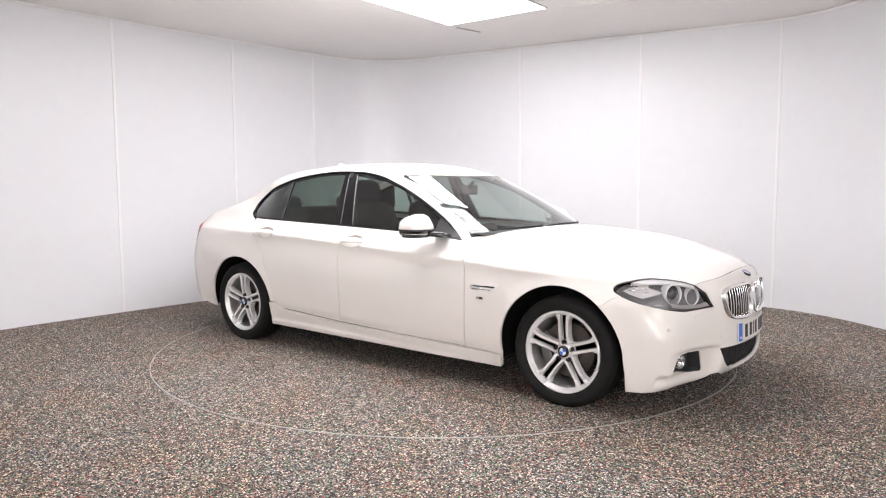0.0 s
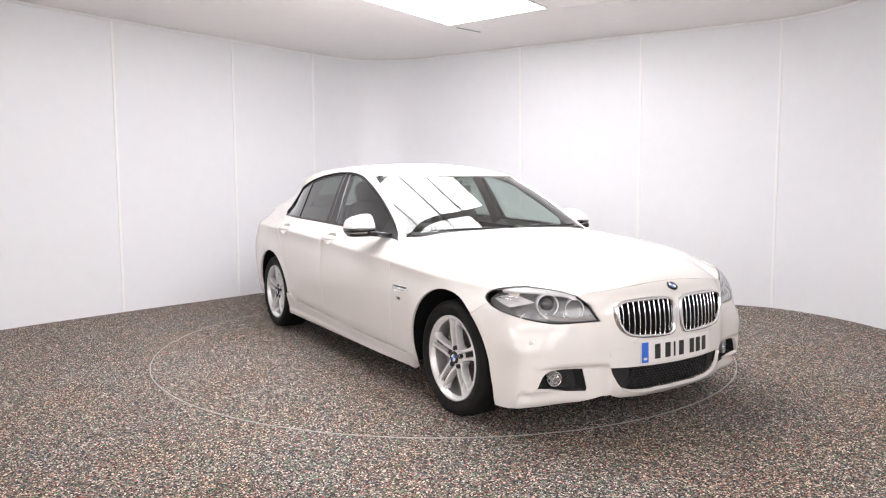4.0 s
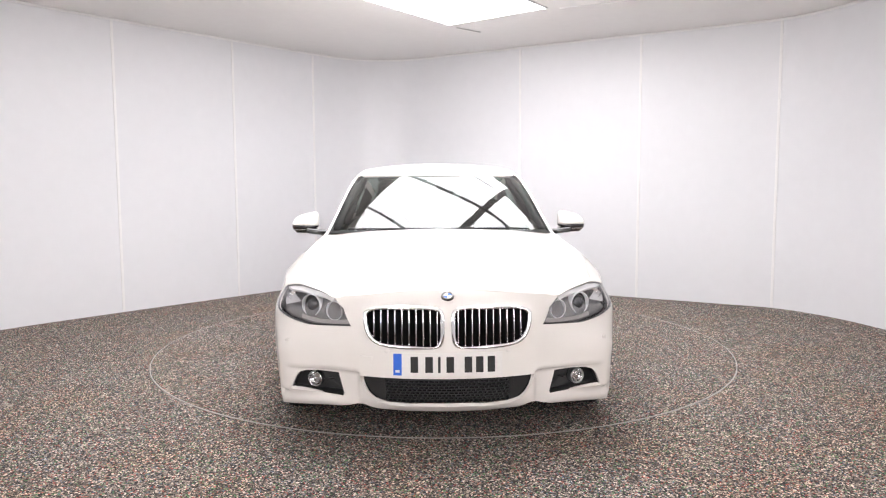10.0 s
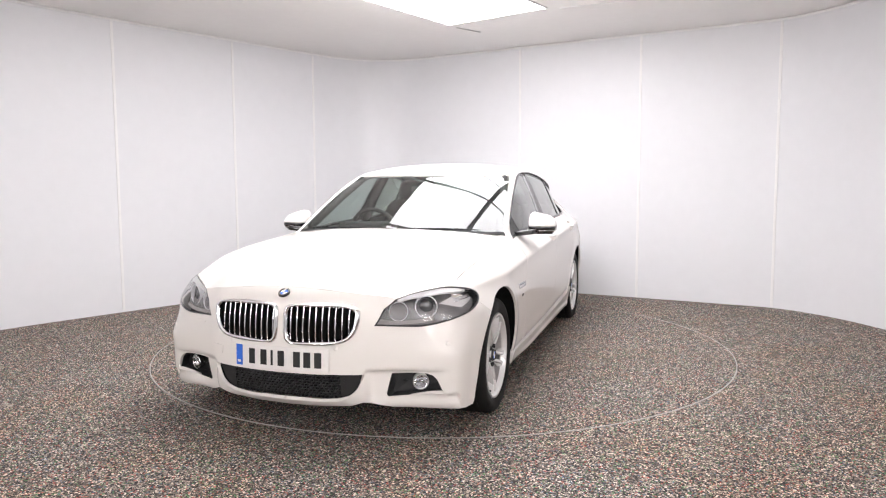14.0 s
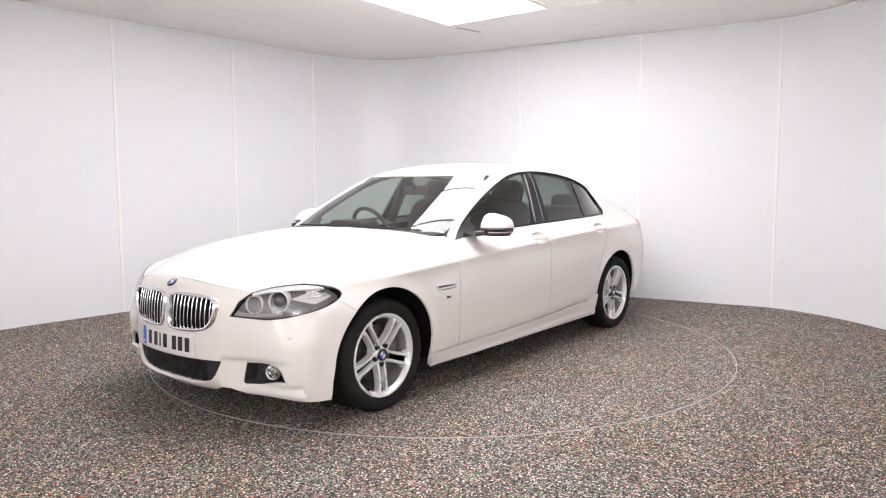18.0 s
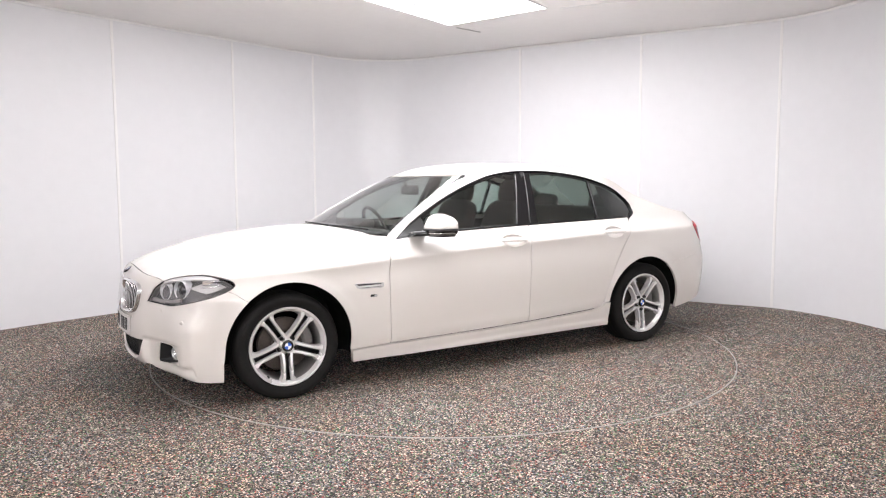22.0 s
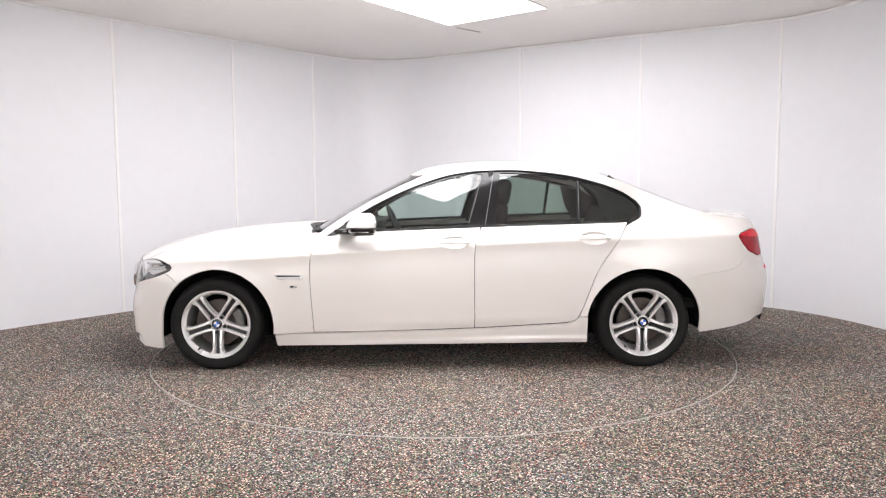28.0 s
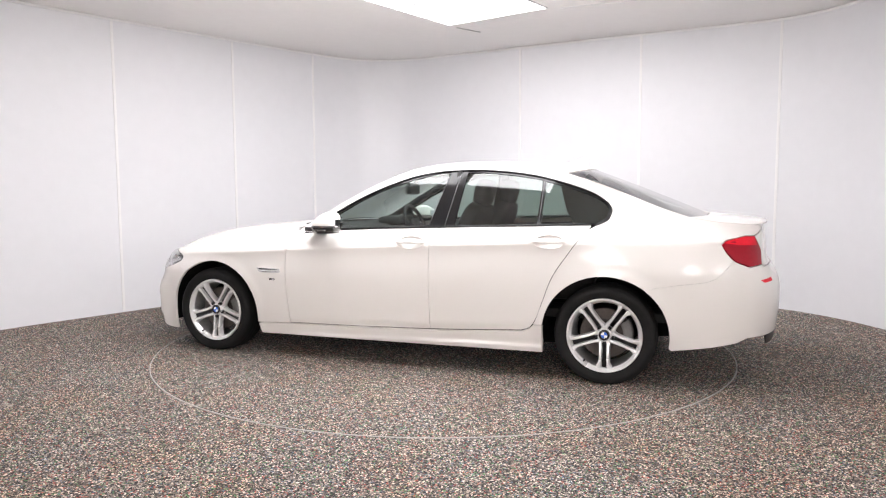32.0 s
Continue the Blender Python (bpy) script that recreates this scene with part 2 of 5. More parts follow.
def skin(u, z, doors=True):
    """A point of the left half of the body's skin; doors have a soft flare over a tucked-in foot."""
    x = float(np.interp(u, _arc, _fine[:, 0]))
    y = float(np.interp(u, _arc, _fine[:, 1]))
    c = float(CREASE(x))
    zn = z * 0.86 / c if z < c else 0.86 + z - c
    w = float(SIDE(zn)) / 0.929
    wf, wr = step(1.55, 2.2, x), step(-1.9, -2.45, x)
    w += (max(w, 0.985) - w) * wf * step(0.6, 0.5, z)
    yy = y * w
    yy += 0.070 * math.exp(-((x - 2.095) / (0.055 if x > 2.095 else 0.11)) ** 2) * step(0.60, 0.44, z)
    top = step(0.62, 0.80, z)
    yy -= 0.085 * top * step(1.3, 1.95, x) * step(0.25, 0.8, y)
    yy -= (0.036 * step(0.70, 0.97, z) + 0.042 * step(0.86, 1.0, z)) * step(-1.0, -1.9, x) * min(1, y / 0.6)
    if zn > 0.93:
        yy -= 0.035 * step(0.93, 1.02, zn) * step(0.0, 0.8, x)
        yy -= 0.13 * step(0.97, 1.25, zn) * step(-1.2, -2.0, x)
    yy -= 0.025 * math.exp(-((x + 1.5) / 0.2) ** 2) * step(0.97, 1.06, zn) * step(1.32, 1.2, z)
    x += 0.045 * wr * step(0.70, 0.80, z) * step(0.72, 0.35, y)
    if doors and -1.2 < x < 1.1:
        h = z - float(FOOT(x))
        amount = step(1.05, 0.75, x) * step(-1.2, -1.02, x)
        yy += amount * (0.007 * math.exp(-(h / 0.055) ** 2) if h > 0 else 0.007 - 0.016 * min(1, -h / 0.03))
    # lower edge of the bumper tucks in, arches swell a little
    for ax in (1.462, -1.484):
        r = math.hypot(x - ax, z - 0.315)
        yy += 0.008 * (1 - step(0.385, 0.46, r)) * step(0.3, 0.6, y)
    # under the bumper's shoulder the struts and fog-lamp recesses lie back; below them a ledge slopes forward to the lip
    if x > 1.6 and z < 0.39:
        low, high = step(0.812, 0.800, y), step(0.765, 0.600, y)
        across = step(0.425, 0.455, y) * (low + (high - low) * step(0.228, 0.256, z))
        dent = across * (0.030 * step(0.374, 0.363, z) * min(1, max(0, (z - 0.178) / 0.062)) - 0.010 * step(0.215, 0.175, z))
        x -= dent * 0.9
        yy -= dent * 0.35
    wn = wf + (step(1.85, 2.2, x) - wf) * step(0.35, 0.25, z)
    return Vector((x + wn * float(NOSE(z)) + wr * float(TAIL(z)), yy, z))


def bisect(fn, lo, hi, want):
    for _ in range(40):
        mid = (lo + hi) / 2
        if fn(mid) < want:
            lo = mid
        else:
            hi = mid
    return (lo + hi) / 2


def ux(x, z):
    return bisect(lambda u: -skin(u, z).x, 0, ULEN, -x)


def uy(y, z):
    return bisect(lambda u: skin(u, z).y, 0, float(np.interp(-1.6, -_fine[:, 0], _arc)), y)


def uz(points):
    """Turns ('x'|'y', value, z) and (x, z) points into (u, z)."""
    out = []
    for p in points:
        if len(p) == 3:
            out.append((uy(p[1], p[2]) if p[0] == "y" else ux(p[1], p[2]), p[2]))
        else:
            out.append((ux(p[0], p[1]), p[1]))
    return out


def inside(px, py, poly):
    c = np.zeros(len(px), bool)
    n = len(poly)
    for i in range(n):
        x1, y1 = poly[i]
        x2, y2 = poly[(i + 1) % n]
        hit = ((y1 > py) != (y2 > py)) & (px < (x2 - x1) * (py - y1) / (y2 - y1 + 1e-12) + x1)
        c ^= hit
    return c


def edge_distance(px, py, poly):
    best = np.full(len(px), 9.0)
    n = len(poly)
    for i in range(n):
        a, b = np.array(poly[i]), np.array(poly[(i + 1) % n])
        d = b - a
        t = np.clip(((px - a[0]) * d[0] + (py - a[1]) * d[1]) / (d @ d + 1e-12), 0, 1)
        best = np.minimum(best, np.hypot(px - a[0] - t * d[0], py - a[1] - t * d[1]))
    return best


def dense(poly, ds):
    out = []
    n = len(poly)
    for i in range(n):
        a, b = Vector(poly[i]), Vector(poly[(i + 1) % n])
        k = max(1, int((b - a).length / ds))
        out += [tuple(a.lerp(b, j / k)) for j in range(k)]
    return out


def shrink(poly, d):
    """Moves a closed outline inwards by d."""
    if not d:
        return poly
    P = np.array(poly)
    area = 0.5 * np.sum(P[:, 0] * np.roll(P[:, 1], -1) - np.roll(P[:, 0], -1) * P[:, 1])
    s = 1 if area > 0 else -1
    e = np.roll(P, -1, 0) - P
    e /= np.linalg.norm(e, axis=1)[:, None] + 1e-12
    n = np.stack([-e[:, 1], e[:, 0]], 1) * s
    m = n + np.roll(n, 1, 0)
    m /= np.maximum(np.sum(m * m, 1) / 2, 0.35)[:, None]
    return [tuple(q) for q in P + m * d]


def sheet(bm, outline, holes=(), surf=skin, ds=0.03, gap=0.0022, lift=0.0, flange=0.014, zs=1.0, crease=False, along=()):
    """Fills an outline in (u, z), with holes, on the skin; its rims turn inwards so that the joints have depth."""
    loops = [dense(shrink(outline, gap), ds)] + [dense(shrink(h, -gap), ds) for h in holes]
    pts, edges = [], []
    for lp in loops:
        o = len(pts)
        pts += lp
        edges += [(o + i, o + (i + 1) % len(lp)) for i in range(len(lp))]
    A = np.array(loops[0])
    lo, hi = A.min(0), A.max(0)
    gx, gy = np.meshgrid(np.arange(lo[0] + ds / 2, hi[0], ds), np.arange(lo[1] + ds / 2, hi[1], ds * zs))
    gx, gy = gx.ravel(), gy.ravel()
    ok = inside(gx, gy, loops[0])
    for lp in loops[1:]:
        ok &= ~inside(gx, gy, lp)
    for lp in loops:
        ok &= edge_distance(gx, gy, lp) > ds * 0.45 * min(1, zs * 1.2)
    if crease:
        cu = np.arange(lo[0], hi[0], ds * 0.8)
        cx = np.interp(cu, _arc, _fine[:, 0])
        for k, dz in enumerate((-0.012, 0.0, 0.007, 0.016)):
            cz = CREASE(cx) * (0.857 / 0.86) + dz
            far = np.ones(len(cu), bool)
            for lp in loops:
                far &= edge_distance(cu, cz, lp) > 0.008
            far &= inside(cu, cz, loops[0])
            for lp in loops[1:]:
                far &= ~inside(cu, cz, lp)
            pts += list(zip(cu[far], cz[far]))
        ok &= np.abs(gy - CREASE(np.interp(gx, _arc, _fine[:, 0])) - 0.002) > 0.024
    for row in along:
        for q in row:
            a, b = np.array([q[0]]), np.array([q[1]])
            if inside(a, b, loops[0])[0] and not any(inside(a, b, lp)[0] for lp in loops[1:]) and min(edge_distance(a, b, lp)[0] for lp in loops) > 0.004:
                pts.append(q)
        ok &= edge_distance(gx, gy, list(row) + list(row)[::-1]) > 0.007
    pts += list(zip(gx[ok], gy[ok]))
    V, _, F, *_ = delaunay_2d_cdt([Vector(p) for p in pts], edges, [], 0, 1e-6)
    cx = np.array([sum(V[i].x for i in f) / 3 for f in F])
    cy = np.array([sum(V[i].y for i in f) / 3 for f in F])
    ok = inside(cx, cy, loops[0])
    for lp in loops[1:]:
        ok &= ~inside(cx, cy, lp)
    vs = [bm.verts.new(surf(v.x, v.y)) for v in V]
    fs = []
    for f, k in zip(F, ok):
        if k:
            fs.append(bm.faces.new([vs[i] for i in f]))
    for v in [v for v in vs if not v.link_faces]:
        bm.verts.remove(v)
    bm.normal_update()
    mean = sum((f.normal.y for f in fs))
    mx = sum((f.normal.x * (1 if f.calc_center_median().x > 0 else -1) for f in fs))
    if (mean if abs(mean) > abs(mx) * 0.2 else mx) < 0:
        bmesh.ops.reverse_faces(bm, faces=fs)
        bm.normal_update()
    if lift:
        mv = {v: v.normal.copy() for f in fs for v in f.verts}
        for v, n in mv.items():
            v.co += n * lift
    if flange:
        rim = [e for f in fs for e in f.edges if e.is_boundary]
        rim = list(dict.fromkeys(rim))
        nv = {v: bm.verts.new(v.co - v.normal * flange) for e in rim for v in e.verts}
        for e in rim:
            lp = e.link_loops[0]
            a, b = lp.vert, lp.link_loop_next.vert
            bm.faces.new((b, a, nv[a], nv[b]))
            e.smooth = False
    return bm


def panel(name, outline, mat, parent, holes=(), both=True, label="", **kw):
    """A skin panel on the left, and its mirror image on the right."""
    made = []
    for side in (1, -1) if both else (1,):
        bm = sheet(bmesh.new(), outline, holes, **kw)
        made.append(part(name, flip_if(bm, side), mat, parent, label))
    return made


def strip_along(bm, pts, width, height):
    """A flat bar with a bevelled top, laid along points on the skin's left side."""
    pts = [Vector(p) for p in pts]
    rows = []
    for i, p in enumerate(pts):
        d = (pts[min(i + 1, len(pts) - 1)] - pts[max(i - 1, 0)]).normalized()
        out = Vector((0, 1, 0.25)).normalized()
        s = d.cross(out).normalized()
        o = s.cross(d).normalized()
        rows.append([bm.verts.new(p + s * a + o * b) for a, b in ((-width / 2, -0.004), (-width / 2, height * 0.7), (-width / 3, height), (width / 3, height), (width / 2, height * 0.7), (width / 2, -0.004))])
    for p, q in zip(rows, rows[1:]):
        for k in range(5):
            bm.faces.new((p[k], p[k + 1], q[k + 1], q[k]))
    bm.faces.new(rows[0])
    bm.faces.new(rows[-1][::-1])
    bmesh.ops.recalc_face_normals(bm, faces=bm.faces)
    return bm


def bezier(q, n):
    """n points of the curve from q[0] to q[2] that passes q[1] halfway."""
    a, m, e = (Vector(p) for p in q)
    k = 2 * m - (a + e) / 2
    return [tuple(a * (1 - t) ** 2 + k * (2 * t * (1 - t)) + e * t * t) for t in (i / (n - 1) for i in range(n))]


def span(bm, centre, edge, rows=24, cols=33, p=2.2, zp=2.2, flip=False, flange=0.014):
    """A patch across the car between its middle line and its left and right edges."""
    C, E = (bezier(q, rows) if len(q) == 3 else spline(q, rows) for q in (centre, edge))
    g = []
    for c, e in zip(C, E):
        row = []
        for k in range(cols):
            t = 2 * k / (cols - 1) - 1
            a, b = 1 - abs(t) ** p, 1 - abs(t) ** zp
            row.append(bm.verts.new((e[0] + (c[0] - e[0]) * a, e[1] * t, e[2] + (c[2] - e[2]) * b)))
        g.append(row)
    fs = []
    for i in range(rows - 1):
        for k in range(cols - 1):
            fs.append(bm.faces.new((g[i][k], g[i][k + 1], g[i + 1][k + 1], g[i + 1][k])))
    bm.normal_update()
    if sum(f.normal.z for f in fs) < 0:
        bmesh.ops.reverse_faces(bm, faces=fs)
        bm.normal_update()
    if flange:
        rim = list(dict.fromkeys(e for f in fs for e in f.edges if e.is_boundary))
        nv = {v: bm.verts.new(v.co - v.normal * flange) for e in rim for v in e.verts}
        for e in rim:
            lp = e.link_loops[0]
            a, b = lp.vert, lp.link_loop_next.vert
            bm.faces.new((b, a, nv[a], nv[b]))
            e.smooth = False
    return bm


# ---- the studio: curved white panel walls, flat ceiling, speckled floor with a turntable ----
HEIGHT = 2.92
WALLS = [(-4.55, -3.2), (-4.50, -1.2), (-4.30, -0.05), (-3.95, 0.52), (-3.25, 1.405), (-2.40, 2.40), (-1.60, 3.30), (-1.30, 3.58), (-0.95, 3.74), (-0.60, 3.745), (-0.24, 3.62), (0.20, 3.355),
         (0.95, 2.915), (2.17, 2.225), (3.02, 1.745), (3.40, 1.50), (3.62, 1.20), (3.76, 0.85), (3.87, 0.37), (4.05, -0.6), (4.20, -2.0), (4.25, -3.4)]
SEAMS = [(-4.55, -3.2), (-3.25, 1.405), (-2.39, 2.42), (-1.62, 3.28), (-0.24, 3.62), (0.95, 2.915), (2.17, 2.225), (3.40, 1.50), (4.25, -3.4)]
LINE = [Vector(p) for p in spline(WALLS, 420)]


def nearest(p):
    return min(range(len(LINE)), key=lambda i: (LINE[i] - Vector(p)).length)


def wall_slab(name, pts, z0, z1, thick, mat, label):
    """An upright slab that follows points on the plan, its face to the room's middle."""
    bm = bmesh.new()
    rows = []
    for i, p in enumerate(pts):
        d = (pts[min(i + 1, len(pts) - 1)] - pts[max(i - 1, 0)]).normalized()
        out = Vector((-d.y, d.x))
        q = p + out * thick
        rows.append([bm.verts.new((p.x, p.y, z0)), bm.verts.new((p.x, p.y, z1)), bm.verts.new((q.x, q.y, z1)), bm.verts.new((q.x, q.y, z0))])
    for a, b in zip(rows, rows[1:]):
        for k in range(4):
            bm.faces.new((a[k], a[(k + 1) % 4], b[(k + 1) % 4], b[k]))
    bm.faces.new(rows[0][::-1])
    bm.faces.new(rows[-1])
    for a, b in zip(rows, rows[1:]):
        for k in range(4):
            e = bm.edges.get((a[k], b[k]))
            e.smooth = False
    for r in (rows[0], rows[-1]):
        for k in range(4):
            bm.edges.get((r[k], r[(k + 1) % 4])).smooth = False
    bmesh.ops.recalc_face_normals(bm, faces=bm.faces)
    return tagged(part(name, bm, mat), label, "", "", "structure")


def build_room():
    idx = [nearest(s) for s in SEAMS]
    for k, (a, b) in enumerate(zip(idx, idx[1:])):
        wall_slab("wall_%d" % (k + 1), LINE[a:b + 1], 0, HEIGHT, 0.08, WALL, "smooth white curved studio wall panel")
    back = [Vector(p) for p in spline([(4.25, -3.4), (4.1, -5.4), (3.2, -6.7), (0, -7.2), (-3.2, -6.8), (-4.4, -5.4), (-4.55, -3.2)], 80)]
    wall_slab("wall_%d" % len(idx), back, 0, HEIGHT, 0.08, WALL, "smooth white curved studio wall panel")
    # cover strips over the joints, and the thin bead under the ceiling
    for k, i in enumerate(idx[1:-1]):
        if k == 3:
            continue
        p, d = LINE[i], (LINE[i + 1] - LINE[i - 1]).normalized()
        n = Vector((d.y, -d.x))
        bm = box(bmesh.new(), (0.026, 0.010, HEIGHT - 0.03), (0, 0, 0), 0.002)
        ob = tagged(part("trim", bm, STRIP, None, "", False), "white plastic cover strip over wall joint", "", "", "structure")
        ob.matrix_basis = Matrix.Translation((p.x + n.x * 0.003, p.y + n.y * 0.003, HEIGHT / 2 - 0.012)) @ pose(0, 0, 0, 0, 0, math.degrees(math.atan2(d.y, d.x)))
    inner = []
    for i in range(0, len(LINE)):
        d = (LINE[min(i + 1, len(LINE) - 1)] - LINE[max(i - 1, 0)]).normalized()
        inner.append(LINE[i] + Vector((d.y, -d.x)) * 0.016)
    wall_slab("trim", inner, HEIGHT - 0.024, HEIGHT - 0.004, 0.014, STRIP, "thin white bead under the ceiling")
    # ceiling
    ring = LINE + back[1:-1]
    bm = bmesh.new()
    lo = [bm.verts.new((p.x * 1.03, p.y * 1.03, HEIGHT)) for p in ring]
    hi = [bm.verts.new((p.x * 1.03, p.y * 1.03, HEIGHT + 0.1)) for p in ring]
    bm.faces.new(lo)
    bm.faces.new(hi[::-1])
    for i in range(len(ring)):
        j = (i + 1) % len(ring)
        bm.faces.new((lo[i], hi[i], hi[j], lo[j]))
    bmesh.ops.recalc_face_normals(bm, faces=bm.faces)
    tagged(part("ceiling", bm, CEIL, None, "", False), "flat matt white studio ceiling", "", "", "structure")
    # floor round the turntable
    bm = bmesh.new()
    n = 128
    a = [bm.verts.new((2.2250 * math.cos(2 * math.pi * k / n), 2.2250 * math.sin(2 * math.pi * k / n), 0)) for k in range(n)]
    b = [bm.verts.new((9 * math.cos(2 * math.pi * k / n), 9 * math.sin(2 * math.pi * k / n), 0)) for k in range(n)]
    c = [bm.verts.new((2.2250 * math.cos(2 * math.pi * k / n), 2.2250 * math.sin(2 * math.pi * k / n), -0.05)) for k in range(n)]
    for k in range(n):
        j = (k + 1) % n
        bm.faces.new((a[k], b[k], b[j], a[j]))
        bm.faces.new((a[k], a[j], c[j], c[k]))
    tagged(part("floor", bm, FLOOR, None, "", False), "grey speckled rubber crumb studio floor", "", "", "structure")


LIGHT_AT, LONG, SHORT = Vector((0.073, 1.754, HEIGHT)), Vector((-0.607, -0.795, 0)).normalized(), Vector((0.795, -0.607, 0)).normalized()


def build_light(along, across, length, width):
    """One flat ceiling light: a thin frame and a glowing diffuser."""
    m = Matrix((SHORT.to_4d(), LONG.to_4d(), (0, 0, -1, 0), (0, 0, 0, 1))).transposed()
    m.translation = LIGHT_AT + LONG * (along + length / 2) + SHORT * (across + width / 2)
    m[3][3] = 1
    root = new("ceiling_light")
    tagged(root, "large flat glowing white ceiling light panel", "ceiling light", "studio ceiling lights")
    root.matrix_basis = m
    bm = bmesh.new()
    for sx in (-1, 1):
        box(bm, (0.014, length, 0.012), (sx * (width / 2 - 0.007), 0, 0.006))
        box(bm, (width, 0.014, 0.012), (0, sx * (length / 2 - 0.007), 0.006))
    part("frame", bm, STRIP, root, "thin white frame", False)
    part("diffuser", box(bmesh.new(), (width - 0.02, length - 0.02, 0.006), (0, 0, 0.006)), LAMP, root, "glowing white diffuser", False)


def build_unseen_wall_light(x, y, face, width, mat):
    """A flat upright light by the wall, out of view: a frame with three glowing diffusers one above another."""
    root = new("wall_light")
    tagged(root, "unseen upright white light by the wall with three glowing diffusers", "wall light", "studio wall lights")
    root.matrix_basis = pose(x, y, 1.72, 0, 0, face)
    part("frame", box(bmesh.new(), (0.03, width, 1.56), (-0.02, 0, 0), 0.004), STRIP, root, "", False)
    for z in (-0.5, 0.0, 0.5):
        part("diffuser", box(bmesh.new(), (0.012, width - 0.08, 0.42), (0.002, 0, z), 0.002), mat, root, "glowing white diffuser", False)


def ceiling_mark(a, b, width, name, label, mat):
    a, b = Vector(a), Vector(b)
    d = b - a
    ob = part(name, box(bmesh.new(), (d.length, width, 0.006), (0, 0, 0), 0.001), mat, None, "", False)
    tagged(ob, label, "", "", "structure")
    ob.matrix_basis = Matrix.Translation((*((a + b) / 2), HEIGHT - 0.003)) @ pose(0, 0, 0, 0, 0, math.degrees(math.atan2(d.y, d.x)))


def build_turntable():
    root = new("turntable")
    tagged(root, "round floor turntable with speckled top and pale metal edge", "turntable")
    bm = bmesh.new()
    n = 128
    top = [bm.verts.new((2.2145 * math.cos(2 * math.pi * k / n), 2.2145 * math.sin(2 * math.pi * k / n), 0)) for k in range(n)]
    bot = [bm.verts.new((v.co.x, v.co.y, -0.04)) for v in top]
    bm.faces.new(top)
    for k in range(n):
        bm.faces.new((top[k], bot[k], bot[(k + 1) % n], top[(k + 1) % n]))
    part("deck", bm, FLOOR, root, "", False)
    bm = lathe(bmesh.new(), [(2.2150, -0.03), (2.2150, 0.002), (2.2205, 0.002), (2.2205, -0.03)], n=160)
    bmesh.ops.rotate(bm, matrix=Matrix.Rotation(math.pi / 2, 3, "X"), verts=bm.verts)
    bmesh.ops.recalc_face_normals(bm, faces=bm.faces)
    part("edge_ring", bm, RING, root, "pale metal edge ring", False)
    return root


build_room()
GAP, WIDE = 0.075, 1.148
ENDS = (0.0, 0.375, 0.885, 1.68, 2.475, 3.27)
for column in (0, 1):
    for k, (a, b) in enumerate(zip(ENDS, ENDS[1:])):
        if column and not k:
            continue
        joint = 0.004 if k < 1 else 0.014
        start = a - 0.045 if column and k == 1 else a
        build_light(start, column * (WIDE + GAP), b - start - joint, WIDE)
for x, y, face in ((-3.55, -6.12, 52), (-1.3, -6.98, 80), (1.3, -6.98, 100)):
    build_unseen_wall_light(x, y, face, 1.0, LAMP_WALL)
# added fill to brighten the right side; no such lamp is known there
build_unseen_wall_light(3.40, -6.03, 128, 1.5, FILL_SOFT)
ceiling_mark((2.72, 0.62), (3.18, 0.40), 0.012, "trim", "thin slot in the ceiling by the wall", PLASTIC_GREY)
ceiling_mark((0.15, 1.88), (0.41, 2.10), 0.010, "trim", "thin dark joint in the ceiling", PLASTIC_GREY)
ceiling_mark((1.10, 1.08), (1.75, 0.80), 0.012, "trim", "thin white ceiling joint strip", STRIP)
turntable = build_turntable()


# ---- the car ----
car = new("saloon_car")
tagged(car, "white four-door saloon car with silver double-spoke wheels", "car")


def line(pts, n=24):
    return spline(pts, n)


def arch(ax, a0, a1, r=0.380, n=28):
    """Wheel-arch edge points (x, z) from angle a0 to a1 in degrees; the rear arch is a little longer than high."""
    rx = r if ax > 0 else r + 0.018
    return [(ax + rx * math.cos(radians(a0 + (a1 - a0) * k / n)), 0.315 + r * math.sin(radians(a0 + (a1 - a0) * k / n))) for k in range(n + 1)]


FA, RA, RF = 1.470, -1.484, 0.386
BELT = [(0.715, 0.921), (0.376, 0.950), (-0.351, 0.979), (-0.941, 0.997), (-1.418, 1.011)]
WTOP = [(0.715, 0.921), (0.60, 1.003), (0.495, 1.070), (0.249, 1.200), (0.044, 1.284), (-0.16, 1.344), (-0.363, 1.370), (-0.567, 1.375), (-0.771, 1.362), (-0.975, 1.335), (-1.18, 1.284), (-1.386, 1.208), (-1.472, 1.150),
        (-1.498, 1.102), (-1.486, 1.052), (-1.418, 1.011)]
DOOR_F = [(0.735, 0.915), (0.790, 0.86), (0.816, 0.80), (0.824, 0.69), (0.806, 0.258)]
DOOR_M = [(-0.355, 0.976), (-0.330, 0.91), (-0.311, 0.86), (-0.305, 0.70), (-0.307, 0.282)]
DOOR_R = [(-1.385, 1.008), (-1.32, 0.925), (-1.256, 0.835), (-1.154, 0.679), (-1.085, 0.50), (-1.045, 0.395), (-1.005, 0.338), (-0.95, 0.317)]
SILL_TOP = [(1.076, 0.240), (0.806, 0.250), (0.24, 0.260), (-0.307, 0.275), (-0.95, 0.309)]
